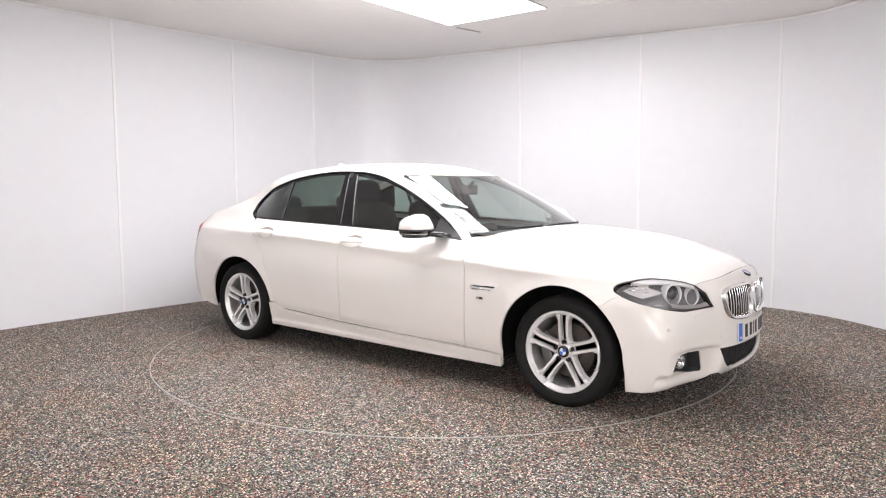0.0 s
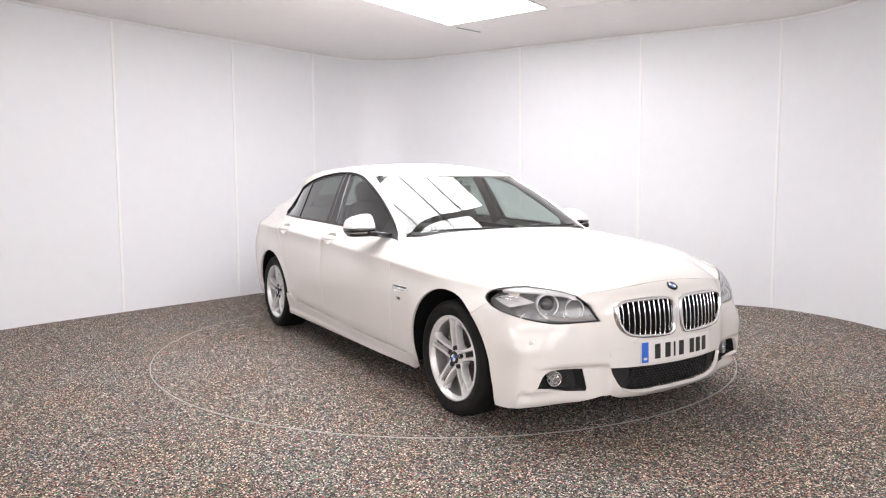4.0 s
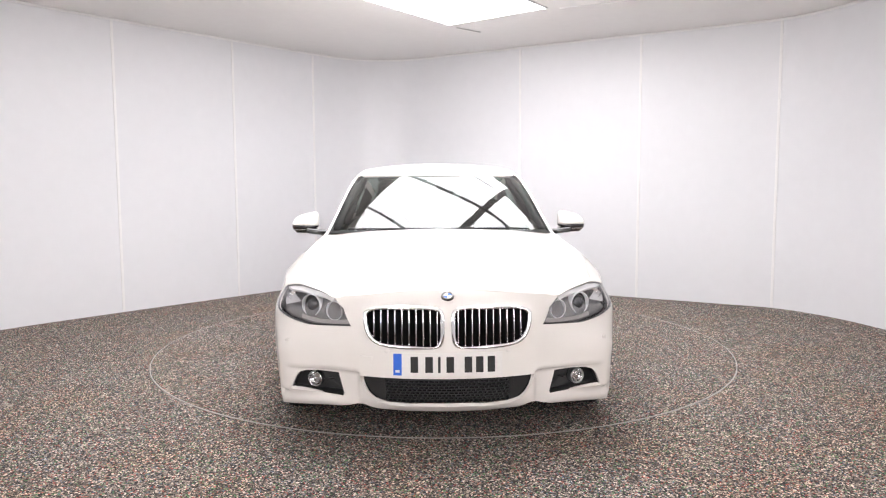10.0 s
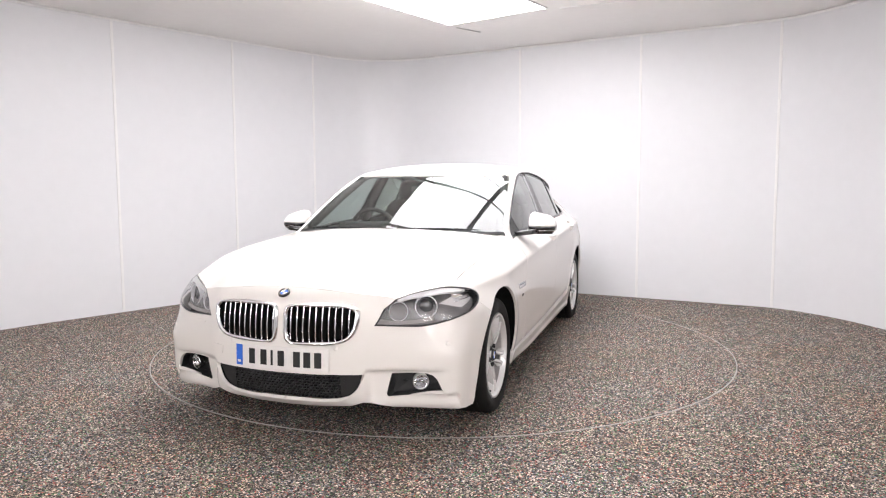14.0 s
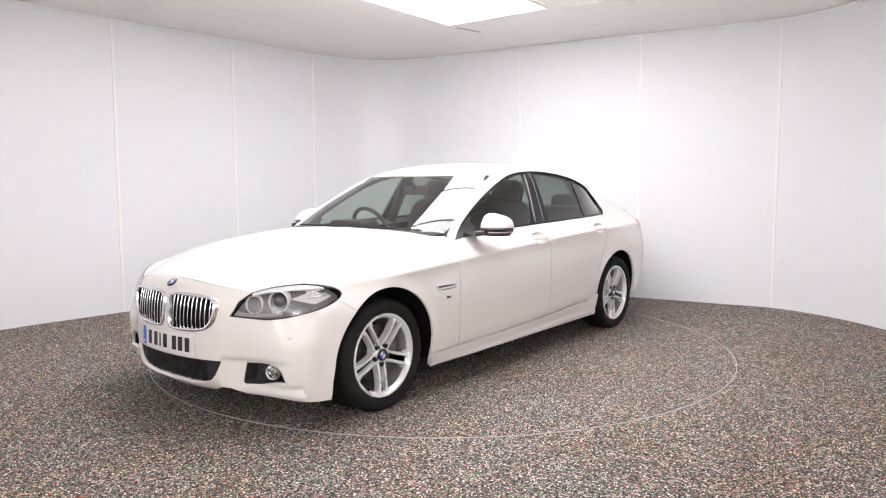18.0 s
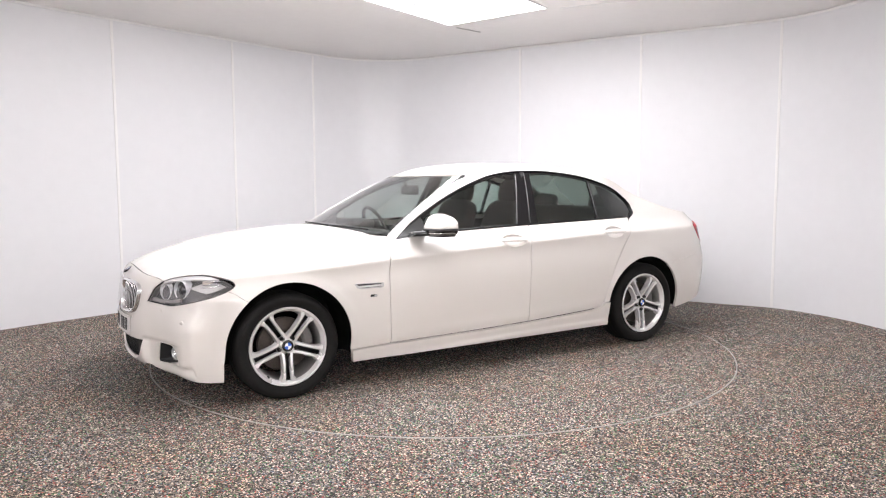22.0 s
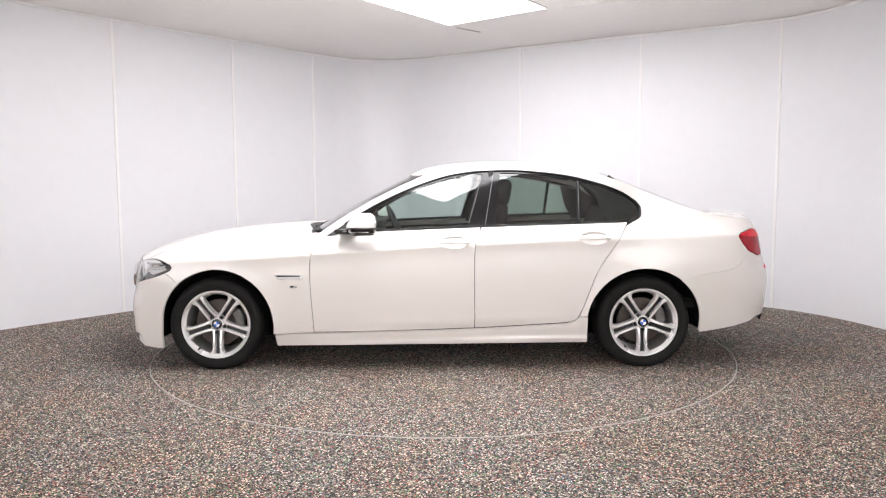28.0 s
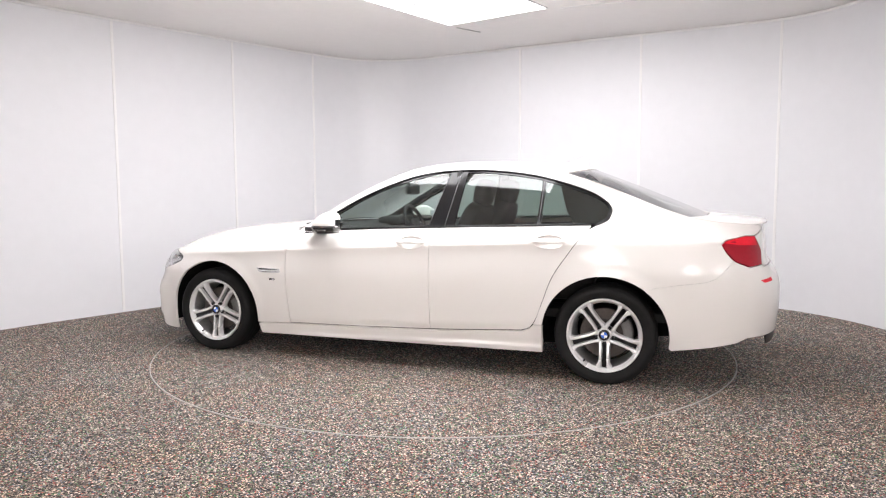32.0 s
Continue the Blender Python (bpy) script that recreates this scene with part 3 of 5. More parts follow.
# upper edge of the side: along the bonnet, windscreen, roof, rear screen and boot
HOOD_E = [(1.90, 0.765), (1.80, 0.800), (1.65, 0.838), (1.45, 0.872), (1.2, 0.900), (0.95, 0.922), (0.775, 0.938)]
SCREEN_E = [(0.735, 0.972), (0.60, 1.060), (0.40, 1.175), (0.20, 1.275), (0.04, 1.345)]
ROOF_E = [(0.04, 1.345), (-0.15, 1.388), (-0.4, 1.408), (-0.65, 1.410), (-0.95, 1.392), (-1.2, 1.350)]
REAR_E = [(-1.2, 1.350), (-1.40, 1.285), (-1.60, 1.205), (-1.80, 1.125), (-1.98, 1.066)]
BOOT_E = [(-1.98, 1.066), (-2.12, 1.041), (-2.28, 1.023), (-2.41, 1.008)]
LAMP_F = [("y", 0.466, 0.592), ("y", 0.56, 0.587), ("y", 0.66, 0.584), ("y", 0.735, 0.593), ("x", 1.98, 0.622), ("x", 1.87, 0.655), ("x", 1.80, 0.687), ("x", 1.785, 0.706), ("x", 1.815, 0.735),
          ("x", 1.90, 0.758), ("y", 0.74, 0.764), ("y", 0.66, 0.752), ("y", 0.60, 0.737), ("y", 0.552, 0.718), ("y", 0.503, 0.672)]
LAMP_R = [("x", -2.165, 0.905), ("x", -2.19, 0.93), ("x", -2.30, 0.953), ("x", -2.36, 0.95), ("x", -2.40, 0.86), ("x", -2.405, 0.775), ("x", -2.33, 0.765), ("x", -2.25, 0.80), ("x", -2.19, 0.86)]
lamp_f, lamp_r = uz(LAMP_F), uz(LAMP_R)
lamp_low = spline(lamp_f[:11], 61)
lamp_k = min(range(61), key=lambda k: math.hypot(lamp_low[k][0] - lamp_f[6][0], lamp_low[k][1] - lamp_f[6][1]))
lamp_edge = lamp_low + spline(lamp_f[10:14], 14)[1:] + lamp_f[14:]


def top_of(pts, n):
    return uz(line(pts, n))


def on_skin(pts, lift=0.0):
    """Points of the left skin for (x, z) pairs."""
    out = []
    for x, z in pts:
        p = skin(ux(x, z), z)
        out.append(Vector((p.x, p.y + lift, p.z)))
    return out


HANDLES = [(-0.168, 0.880), (-1.128, 0.906)]


def cup_rim(x0, z0, a=0.098, b=0.041):
    return uz([(x0 + a * math.cos(2 * math.pi * k / 28), z0 - 0.001 + b * math.sin(2 * math.pi * k / 28)) for k in range(28)])


def sill_skin(u, z):
    """The sill's own face: an upper hollow, then a skirt that stands further out and rises to the rear."""
    p = skin(u, z, False)
    edge = 0.178 + 0.038 * step(0.95, -1.0, p.x)
    p.y += 0.010 + 0.006 * step(0.9, 0.6, p.x) + 0.009 * step(edge + 0.010, edge - 0.002, z) * step(1.0, 0.5, p.x) - 0.004 * step(edge + 0.06, edge + 0.02, z)
    return p


def build_sides():
    # front wing
    o = [(1.078, 0.246)] + arch(FA, 190, 49, RF, 26) + [(1.735, 0.612), (1.79, 0.652), (1.83, 0.672)]
    o = uz(o) + lamp_low[lamp_k:] + top_of(HOOD_E, 20)[1:] + uz([(0.745, 0.968), (0.738, 0.945)]) + top_of(DOOR_F, 22)[1:] + uz([(0.806, 0.256)])
    panel("front_wing", o, PAINT, car, crease=True)
    # doors
    fd = top_of(BELT[:2] + [(-0.352, 0.979)], 26) + top_of(DOOR_M, 20)[1:] + top_of([(-0.307, 0.282), (0.24, 0.267), (0.806, 0.258)], 24)[1:] + top_of(DOOR_F[::-1], 22)[1:]
    fdoors = panel("front_door", fd, PAINT, car, holes=[cup_rim(*HANDLES[0])], crease=True)
    rd = top_of([(-0.356, 0.979), (-0.941, 0.997), (-1.383, 1.010)], 26) + top_of(DOOR_R, 26)[1:] + top_of([(-0.95, 0.317), (-0.6, 0.297), (-0.308, 0.282)], 16)[1:] + top_of(DOOR_M[::-1], 20)[1:-1]
    rdoors = panel("rear_door", rd, PAINT, car, holes=[cup_rim(*HANDLES[1])], crease=True)
    # sill
    si = uz([(1.066, 0.160)]) + top_of([(0.5, 0.166), (-0.5, 0.172), (-1.090, 0.176)], 30) + uz([(-1.090, 0.359), (-1.028, 0.358), (-1.006, 0.334)]) + top_of(SILL_TOP[::-1], 36)
    panel("side_sill", si, PAINT, car, surf=sill_skin, ds=0.022, zs=0.45, flange=0.03)
    # rear wing with roof pillar
    q = uz([(-1.028, 0.362), (-1.088, 0.363)] + arch(RA, 8, 128, n=24) + [(-1.733, 0.619)])
    seam = [(-1.735, 0.624), (-1.90, 0.652), (-2.106, 0.684), (-2.16, 0.715), (-2.205, 0.765), (-2.235, 0.808)]
    q = q + top_of(seam, 16)[1:] + [lamp_r[8], lamp_r[0], lamp_r[1], lamp_r[2], lamp_r[3]] + top_of(BOOT_E[::-1], 12) + top_of(REAR_E[::-1], 22)[1:] + top_of(ROOF_E[::-1], 34)[1:] + top_of(SCREEN_E[::-1], 22)[1:]
    q = q + uz([(0.741, 0.966), (0.734, 0.944), (0.727, 0.926)]) + top_of(WTOP[:13], 60)[0:] + top_of(WTOP[12:], 16)[1:] + top_of(DOOR_R[:6], 24)[1:]
    panel("rear_wing", q, PAINT, car, gap=0.002, crease=True)
    return fdoors, rdoors


def build_glass(fdoors, rdoors):
    # black surround behind the panes, in one frame with three openings
    front = [(0.60, 0.944)] + line([(0.376, 0.967), (-0.262, 0.991)], 14) + [(-0.268, 0.991), (-0.372, 1.350)] + line([(-0.30, 1.357), (-0.16, 1.326), (0.044, 1.266), (0.249, 1.183), (0.44, 1.078)], 18) + [(0.52, 1.02)]
    rear = line([(-0.455, 0.999), (-1.028, 1.016)], 14) + [(-1.040, 1.30)] + line([(-0.975, 1.316), (-0.771, 1.345), (-0.567, 1.358), (-0.502, 1.357)], 12)
    small = line([(-1.055, 1.017), (-1.405, 1.027)], 10) + line([(-1.464, 1.058), (-1.481, 1.102), (-1.459, 1.147), (-1.372, 1.199)], 10) + line([(-1.30, 1.226), (-1.18, 1.266), (-1.068, 1.294)], 8)
    whole = uz(line(BELT, 40)) + uz(line(WTOP[12:][::-1], 14))[1:] + uz(line(WTOP[:13][::-1], 60))[1:-1]
    f, r, s = uz(front), uz(rear), uz(small)
    for side, ob in zip((1, -1), (0, 1)):
        bm = sheet(bmesh.new(), whole, (f, r, s), gap=0.001, lift=-0.006, flange=0.01, ds=0.035)
        part("window_surround", flip_if(bm, side), TRIM, car, "gloss black window surround and pillar")
        bm = sheet(bmesh.new(), f, gap=-0.003, lift=-0.010, flange=0)
        part("door_glass", flip_if(bm, side), GLASS_S, fdoors[ob], "green-tinted side glass")
        bm = sheet(bmesh.new(), r, gap=-0.003, lift=-0.010, flange=0)
        part("door_glass", flip_if(bm, side), GLASS_R, rdoors[ob], "dark privacy glass")
        bm = sheet(bmesh.new(), s, gap=-0.003, lift=-0.010, flange=0)
        part("quarter_glass", flip_if(bm, side), GLASS_R, rdoors[ob], "dark privacy glass")
        bm = strip_along(bmesh.new(), on_skin(line([(0.70, 0.927), (0.376, 0.956), (-0.351, 0.985), (-0.941, 1.003), (-1.39, 1.017)], 40)), 0.014, 0.004)
        part("belt_strip", flip_if(bm, side), TRIM, car)
        part("window_strip", flip_if(tube(bmesh.new(), on_skin(line(WTOP[1:13], 60) + line(WTOP[12:], 16)[1:], -0.002), 0.0062, 8), side), TRIM, car, "rounded gloss black window bead")
        for a, b in (((-0.268, 0.995), (-0.375, 1.352)), ((-0.385, 0.995), (-0.455, 1.358)), ((-1.041, 1.018), (-1.054, 1.298))):
            bm = strip_along(bmesh.new(), on_skin(line([a, b], 10), -0.008), 0.0035, 0.004)
            part("pillar_strip", flip_if(bm, side), STRIP_DARK, car, "thin pale pillar edge")
    # windscreen and rear screen
    bm = span(bmesh.new(), [(0.832, 0, 0.980), (0.498, 0, 1.1665), (0.1644, 0, 1.341)], [tuple(on_skin([q], 0.004)[0] - Vector((0, 0, 0.012))) for q in (SCREEN_E[0], (0.388, 1.181), SCREEN_E[-1])], rows=48, cols=65, p=4.5, zp=2.0, flange=0)
    part("windscreen", bm, GLASS_F, car, "tinted windscreen glass")
    bm = span(bmesh.new(), [(-1.30, 0, 1.382), (-1.70, 0, 1.228), (-2.10, 0, 1.062)], [tuple(on_skin([q], 0.004)[0] - Vector((0, 0, 0.012))) for q in (REAR_E[0], (-1.59, 1.209), REAR_E[-1])], rows=32, cols=41, p=2.0, zp=2.0, flange=0)
    part("rear_screen", bm, GLASS_R, car, "dark rear screen glass")


def build_top():
    roof_c = [(0.172, 0, 1.346), (0.055, 0, 1.401), (-0.173, 0, 1.440), (-0.402, 0, 1.453), (-0.63, 0, 1.454), (-0.86, 0, 1.444), (-1.087, 0, 1.421), (-1.30, 0, 1.384)]
    part("roof", span(bmesh.new(), roof_c, [tuple(p) for p in on_skin(line(ROOF_E, 12))], rows=40, cols=41, p=2.2, zp=2.4), PAINT, car)
    boot_c = [(-2.105, 0, 1.066), (-2.20, 0, 1.058), (-2.32, 0, 1.048), (-2.42, 0, 1.040), (-2.475, 0, 1.032)]
    part("boot_lid", span(bmesh.new(), boot_c, [tuple(p) for p in on_skin(line(BOOT_E, 8))], rows=16, cols=33, p=3, zp=3), PAINT, car)
    # bonnet: a height field over its plan
    zc = table([(0.75, 0.985), (0.95, 0.984), (1.14, 0.975), (1.355, 0.958), (1.572, 0.936), (1.79, 0.900), (1.95, 0.858), (2.06, 0.815), (2.142, 0.772), (2.19, 0.744), (2.24, 0.70)])
    E = on_skin(line(HOOD_E, 60))
    ey, ez = table([(p.x, p.y) for p in E]), table([(p.x, p.z) for p in E])
    nose = [skin(uy(y, z), z) for y, z in ((0.001, 0.768), (0.15, 0.764), (0.30, 0.752), (0.42, 0.739), (0.50, 0.728), (0.552, 0.718), (0.60, 0.737), (0.66, 0.752), (0.74, 0.763))]
    nose.append(E[0])
    fx, fz = table([(p.y, p.x) for p in nose]), table([(p.y, p.z) for p in nose])
    ymax = float(ey(1.90)) - 0.003
    bm = bmesh.new()
    rows, cols = 56, 61
    g = []
    for i in range(rows):
        s = i / (rows - 1)
        row = []
        for k in range(cols):
            t = 2 * k / (cols - 1) - 1
            xb = 0.775 + 0.175 * (1 - abs(t) ** 2)
            xf = float(fx(abs(t) * ymax)) - 0.0065
            x = xb + (xf - xb) * s

            def height(xx):
                xe = min(max(xx, 0.78), 1.90)
                return float(zc(xx)) - (float(zc(xe)) - float(ez(xe))) * abs(t) ** 2.3
            yw = float(ey(min(x, 1.90))) - 0.003
            z = height(x) + (float(fz(abs(t) * ymax)) - height(xf)) * step(0.72, 1.0, s) ** 1.5
            z += 0.006 * math.exp(-((abs(t) - 0.55) / 0.10) ** 2) * step(2.1, 1.6, x) * step(0.8, 1.1, x)
            row.append(bm.verts.new((x, yw * t, z)))
        g.append(row)
    for i in range(rows - 1):
        for k in range(cols - 1):
            bm.faces.new((g[i][k], g[i + 1][k], g[i + 1][k + 1], g[i][k + 1]))
    bm.normal_update()
    rim = list(dict.fromkeys(e for f in bm.faces for e in f.edges if e.is_boundary))
    nv = {v: bm.verts.new(v.co - v.normal * 0.014) for e in rim for v in e.verts}
    for e in rim:
        lp = e.link_loops[0]
        a, b = lp.vert, lp.link_loop_next.vert
        bm.faces.new((b, a, nv[a], nv[b]))
        e.smooth = False
    part("bonnet", bm, PAINT, car)
    # thin dark line stands in for the shade in the bonnet's front shut gap
    lip = [(float(fx(abs(y))) - 0.004, y, float(fz(abs(y))) - 0.0045) for y in np.linspace(-0.545, 0.545, 49)]
    part("bonnet_gap_shade", tube(bmesh.new(), lip, 0.0042, 6), RUBBER, car, "dark line standing in for shade in the bonnet's front gap")
    # scuttle under the wipers
    bm = span(bmesh.new(), [(0.99, 0, 0.962), (0.93, 0, 0.968), (0.86, 0, 0.975)], [(0.84, 0.74, 0.925), (0.77, 0.76, 0.945), (0.70, 0.755, 0.955)], rows=6, cols=21, p=2.2, flange=0.0)
    part("scuttle", bm, PLASTIC, car, "black plastic scuttle")
    # fin on the roof
    bm = bmesh.new()
    prof = [(-1.05, 1.424, 0.026), (-1.11, 1.440, 0.022), (-1.17, 1.460, 0.015), (-1.222, 1.474, 0.008), (-1.240, 1.45, 0.006), (-1.248, 1.39, 0.02)]
    rows2 = []
    for x, z, w in prof:
        rows2.append([bm.verts.new((x, y, zz)) for y, zz in ((-w * 1.6, 1.395), (-w, (z + 1.41) / 2), (-0.004, z), (0.004, z), (w, (z + 1.41) / 2), (w * 1.6, 1.395))])
    for p, q in zip(rows2, rows2[1:]):
        for k in range(5):
            bm.faces.new((p[k], q[k], q[k + 1], p[k + 1]))
    bmesh.ops.recalc_face_normals(bm, faces=bm.faces)
    part("roof_fin", bm, PAINT, car)


KIDNEY = [(0.026, 0.640), (0.030, 0.664), (0.046, 0.680), (0.12, 0.688), (0.22, 0.689), (0.33, 0.686), (0.385, 0.677), (0.410, 0.658), (0.411, 0.630), (0.401, 0.582), (0.379, 0.545), (0.335, 0.519),
          (0.24, 0.506), (0.10, 0.501), (0.058, 0.503), (0.035, 0.520), (0.027, 0.556)]
KIDNEY = [(0.026 + (y - 0.026) * 0.955, z) for y, z in KIDNEY]
INTAKE = [(0.0, 0.350), (0.2, 0.352), (0.424, 0.356), (0.416, 0.330), (0.384, 0.274), (0.348, 0.238), (0.29, 0.218), (0.2, 0.210), (0.0, 0.207)]
FOG = [(0.535, 0.352), (0.64, 0.356), (0.700, 0.355), (0.732, 0.346), (0.752, 0.328), (0.765, 0.300), (0.783, 0.256), (0.70, 0.250), (0.61, 0.241), (0.515, 0.234), (0.508, 0.246)]


def yz(pts):
    return uz([("y", y, z) for y, z in pts])


def nose_at(y, z, lift=0.0):
    """A point of the front skin at y, lifted forwards."""
    p = skin(uy(abs(y), z), z)
    return Vector((p.x + lift, y, z))


def build_front():
    bottom = yz([(0.0, 0.168), (0.2, 0.172), (0.34, 0.186), (0.41, 0.213), (0.44, 0.206), (0.53, 0.176), (0.66, 0.172), (0.80, 0.166)])
    side = uz([(1.95, 0.152), (1.862, 0.146)] + [(1.863, 0.25)] + arch(FA, 2, 49, RF, 12) + [(1.735, 0.612), (1.79, 0.652), (1.83, 0.672)])
    under = lamp_low[:lamp_k][::-1] + [lamp_f[14], lamp_f[13]]
    edge = yz([(0.50, 0.728), (0.42, 0.739), (0.30, 0.752), (0.15, 0.764), (0.0, 0.768)])
    shoulder = [yz([(0.40 + 0.011 * k, z) for k in range(40)]) for z in (0.362, 0.368, 0.374)] + [yz([(y, 0.172 + 0.008 * k) for k in range(25)]) for y in (0.798, 0.806, 0.814)]
    bm = bmesh.new()
    for s in (1, -1):
        o = bottom + side + under + edge + [(0.0, 0.6), (0.0, 0.45), (0.0, 0.350)] + yz(INTAKE[1:-1]) + [(0.0, 0.207)]
        h = bmesh.new()
        sheet(h, o, (yz(KIDNEY), yz(FOG)), ds=0.016, gap=0.0, flange=0.018, along=shoulder)
        flip_if(h, s)
        me = bpy.data.meshes.new("half")
        h.to_mesh(me)
        h.free()
        bm.from_mesh(me)
        bpy.data.meshes.remove(me)
    bmesh.ops.remove_doubles(bm, verts=bm.verts, dist=0.0008)
    bumper = part("front_bumper", bm, PAINT, car, "white sports front bumper")
    # kidney grilles: chrome rim, dark hollow, upright slats
    for s in (1, -1):
        rim = [nose_at(s * y, z, 0.003 + 0.058 * y * y) for y, z in line(KIDNEY + KIDNEY[:1], 60)][:-1]
        bm = bmesh.new()
        cen = Vector((0, s * 0.21, 0.6))
        rows = []
        for p in rim:
            n = Vector((0, p.y - cen.y, p.z - cen.z)).normalized()
            rows.append([bm.verts.new(p + n * a + Vector((b, 0, 0))) for a, b in ((0.012, -0.028), (0.011, 0.004), (0.003, 0.010), (-0.007, 0.008), (-0.010, -0.002), (-0.011, -0.03))])
        for i in range(len(rows)):
            p, q = rows[i], rows[(i + 1) % len(rows)]
            for k in range(5):
                bm.faces.new((p[k], q[k], q[k + 1], p[k + 1]))
        bmesh.ops.recalc_face_normals(bm, faces=bm.faces)
        grille = part("kidney_grille", bm, CHROME, car, "chrome-rimmed kidney grille with upright slats")
        bm = bmesh.new()
        back = [bm.verts.new(p - Vector((0.055, 0, 0))) for p in rim]
        bm.faces.new(back)
        part("hollow", bm, DARK, grille, "", False)
        for k in range(10):
            y = 0.050 + k * 0.0336
            zs = [z for yy, z in line(KIDNEY + KIDNEY[:1], 200) if abs(yy - y) < 0.006]
            z0, z1 = min(zs) + 0.008, max(zs) - 0.008
            bm = bmesh.new()
            n = 8
            rows = []
            for j in range(n + 1):
                z = z0 + (z1 - z0) * j / n
                p = nose_at(s * y, z, -0.009 + 0.058 * y * y + 0.004 * math.sin(math.pi * j / n))
                rows.append([bm.verts.new((p.x - 0.035, p.y - 0.004, z)), bm.verts.new((p.x - 0.003, p.y - 0.0028, z)), bm.verts.new((p.x, p.y - 0.0012, z)), bm.verts.new((p.x, p.y + 0.0012, z)),
                             bm.verts.new((p.x - 0.003, p.y + 0.0028, z)), bm.verts.new((p.x - 0.035, p.y + 0.004, z))])
            for p, q in zip(rows, rows[1:]):
                for i in range(5):
                    f = bm.faces.new((p[i], p[i + 1], q[i + 1], q[i]))
                    f.material_index = 0 if i in (1, 2, 3) else 1
            bmesh.ops.recalc_face_normals(bm, faces=bm.faces)
            part("slat", bm, [CHROME, DARK], grille)
    # lower intake with its mesh
    bm = bmesh.new()
    ring = [(y, z) for y, z in INTAKE[1:-1]]
    full = [nose_at(y, z, -0.03) for y, z in ring] + [nose_at(-y, z, -0.03) for y, z in ring[::-1]]
    bm.faces.new([bm.verts.new(p - Vector((0.03, 0, 0))) for p in full])
    intake = part("lower_intake", bm, DARK, bumper, "black honeycomb lower intake", False)
    bm = bmesh.new()
    rowsn = 9
    for r in range(rowsn):
        z = 0.233 + r * 0.0135
        w = 0.29 + 0.03 * min(1, r / 5)
        for k in range(27):
            y = -w + (k + 0.5 * (r % 2)) * (2 * w / 26.5)
            p = nose_at(max(-0.4, min(0.4, y)), z, -0.038)
            box(bm, (0.02, 0.004, 0.0135), (p.x, y, z), 0, Matrix.Rotation(radians(22 * (-1) ** k), 4, "X"))
        p = nose_at(0.0, z, -0.040)
        for k in range(16):
            y = -w + (k + 0.5) * 2 * w / 16
            q = nose_at(y, z, -0.040)
            box(bm, (0.02, 2 * w / 16, 0.0035), (q.x, y, z + 0.0065))
    part("mesh", bm, PLASTIC, bumper, "black honeycomb mesh", False)
    for s in (1, -1):
        bm = bmesh.new()
        sheet(bm, yz([(0.305, 0.350), (0.422, 0.353), (0.413, 0.328), (0.382, 0.274), (0.345, 0.240), (0.325, 0.226), (0.305, 0.224)]), gap=0.001, lift=-0.026, flange=0.02, ds=0.025)
        part("intake_blade", flip_if(bm, s), DASH, bumper)
    # fog lamps
    for s in (1, -1):
        bm = bmesh.new()
        rr = [nose_at(y, z) for y, z in FOG]
        out = [bm.verts.new((p.x - 0.004, s * p.y, p.z)) for p in rr]
        inn = [bm.verts.new((p.x - 0.05 - 0.02, s * (0.64 + (p.y - 0.64) * 0.93), 0.296 + (p.z - 0.296) * 0.9)) for p in rr]
        for i in range(len(rr)):
            j = (i + 1) % len(rr)
            bm.faces.new((out[i], out[j], inn[j], inn[i]))
        bm.faces.new(inn)
        box(bm, (0.02, 0.08, 0.006), (rr[1].x - 0.055, s * 0.565, 0.302), 0.001, Matrix.Rotation(radians(-s * 40), 4, "Z"))
        bmesh.ops.recalc_face_normals(bm, faces=bm.faces)
        fog = part("fog_lamp", bm, PLASTIC, car, "round fog lamp in a black recess", False)
        m = Matrix.Translation((nose_at(0.662, 0.304).x - 0.030, s * 0.662, 0.304)) @ Matrix.Rotation(radians(-90 - s * -24), 4, "Z")
        bm = lathe(bmesh.new(), [(0.038, -0.03), (0.041, 0.0), (0.039, 0.006), (0.034, 0.006), (0.033, -0.002)], n=32)
        bmesh.ops.transform(bm, matrix=m, verts=bm.verts)
        part("bezel", bm, SATIN, fog)
        bm = lathe(bmesh.new(), [(0.034, -0.002), (0.025, 0.006), (0.012, 0.010), (0.0005, 0.011)], n=32)
        bmesh.ops.transform(bm, matrix=m, verts=bm.verts)
        part("lens", bm, GLASS_L, fog, "clear lens")
        bm = lathe(bmesh.new(), [(0.033, -0.004), (0.020, -0.022), (0.0005, -0.026)], n=24)
        box(bm, (0.062, 0.01, 0.008), (0, -0.006, 0.0), 0.001)
        bmesh.ops.transform(bm, matrix=m, verts=bm.verts)
        part("reflector", bm, CHROME, fog)
    # number plate with its blue band and plain bars
    root = new("number_plate")
    root.parent = car
    root["label"] = "white number plate with a blue band and dark bars"
    m = Matrix.Translation((nose_at(0.0, 0.423).x + 0.010, -0.002, 0.423)) @ Matrix.Rotation(radians(-2), 4, "Y")
    root.matrix_basis = m

    def bent(bm):
        for v in bm.verts:
            v.co.x -= 0.34 * v.co.y ** 2
        return bm
    bm = bmesh.new()
    for k in range(16):
        box(bm, (0.006, 0.524 / 16, 0.111), (0, -0.262 + (k + 0.5) * 0.524 / 16, 0))
    bmesh.ops.remove_doubles(bm, verts=bm.verts, dist=0.0001)
    part("plate", bent(bm), PLATE, root, "white plate", False)
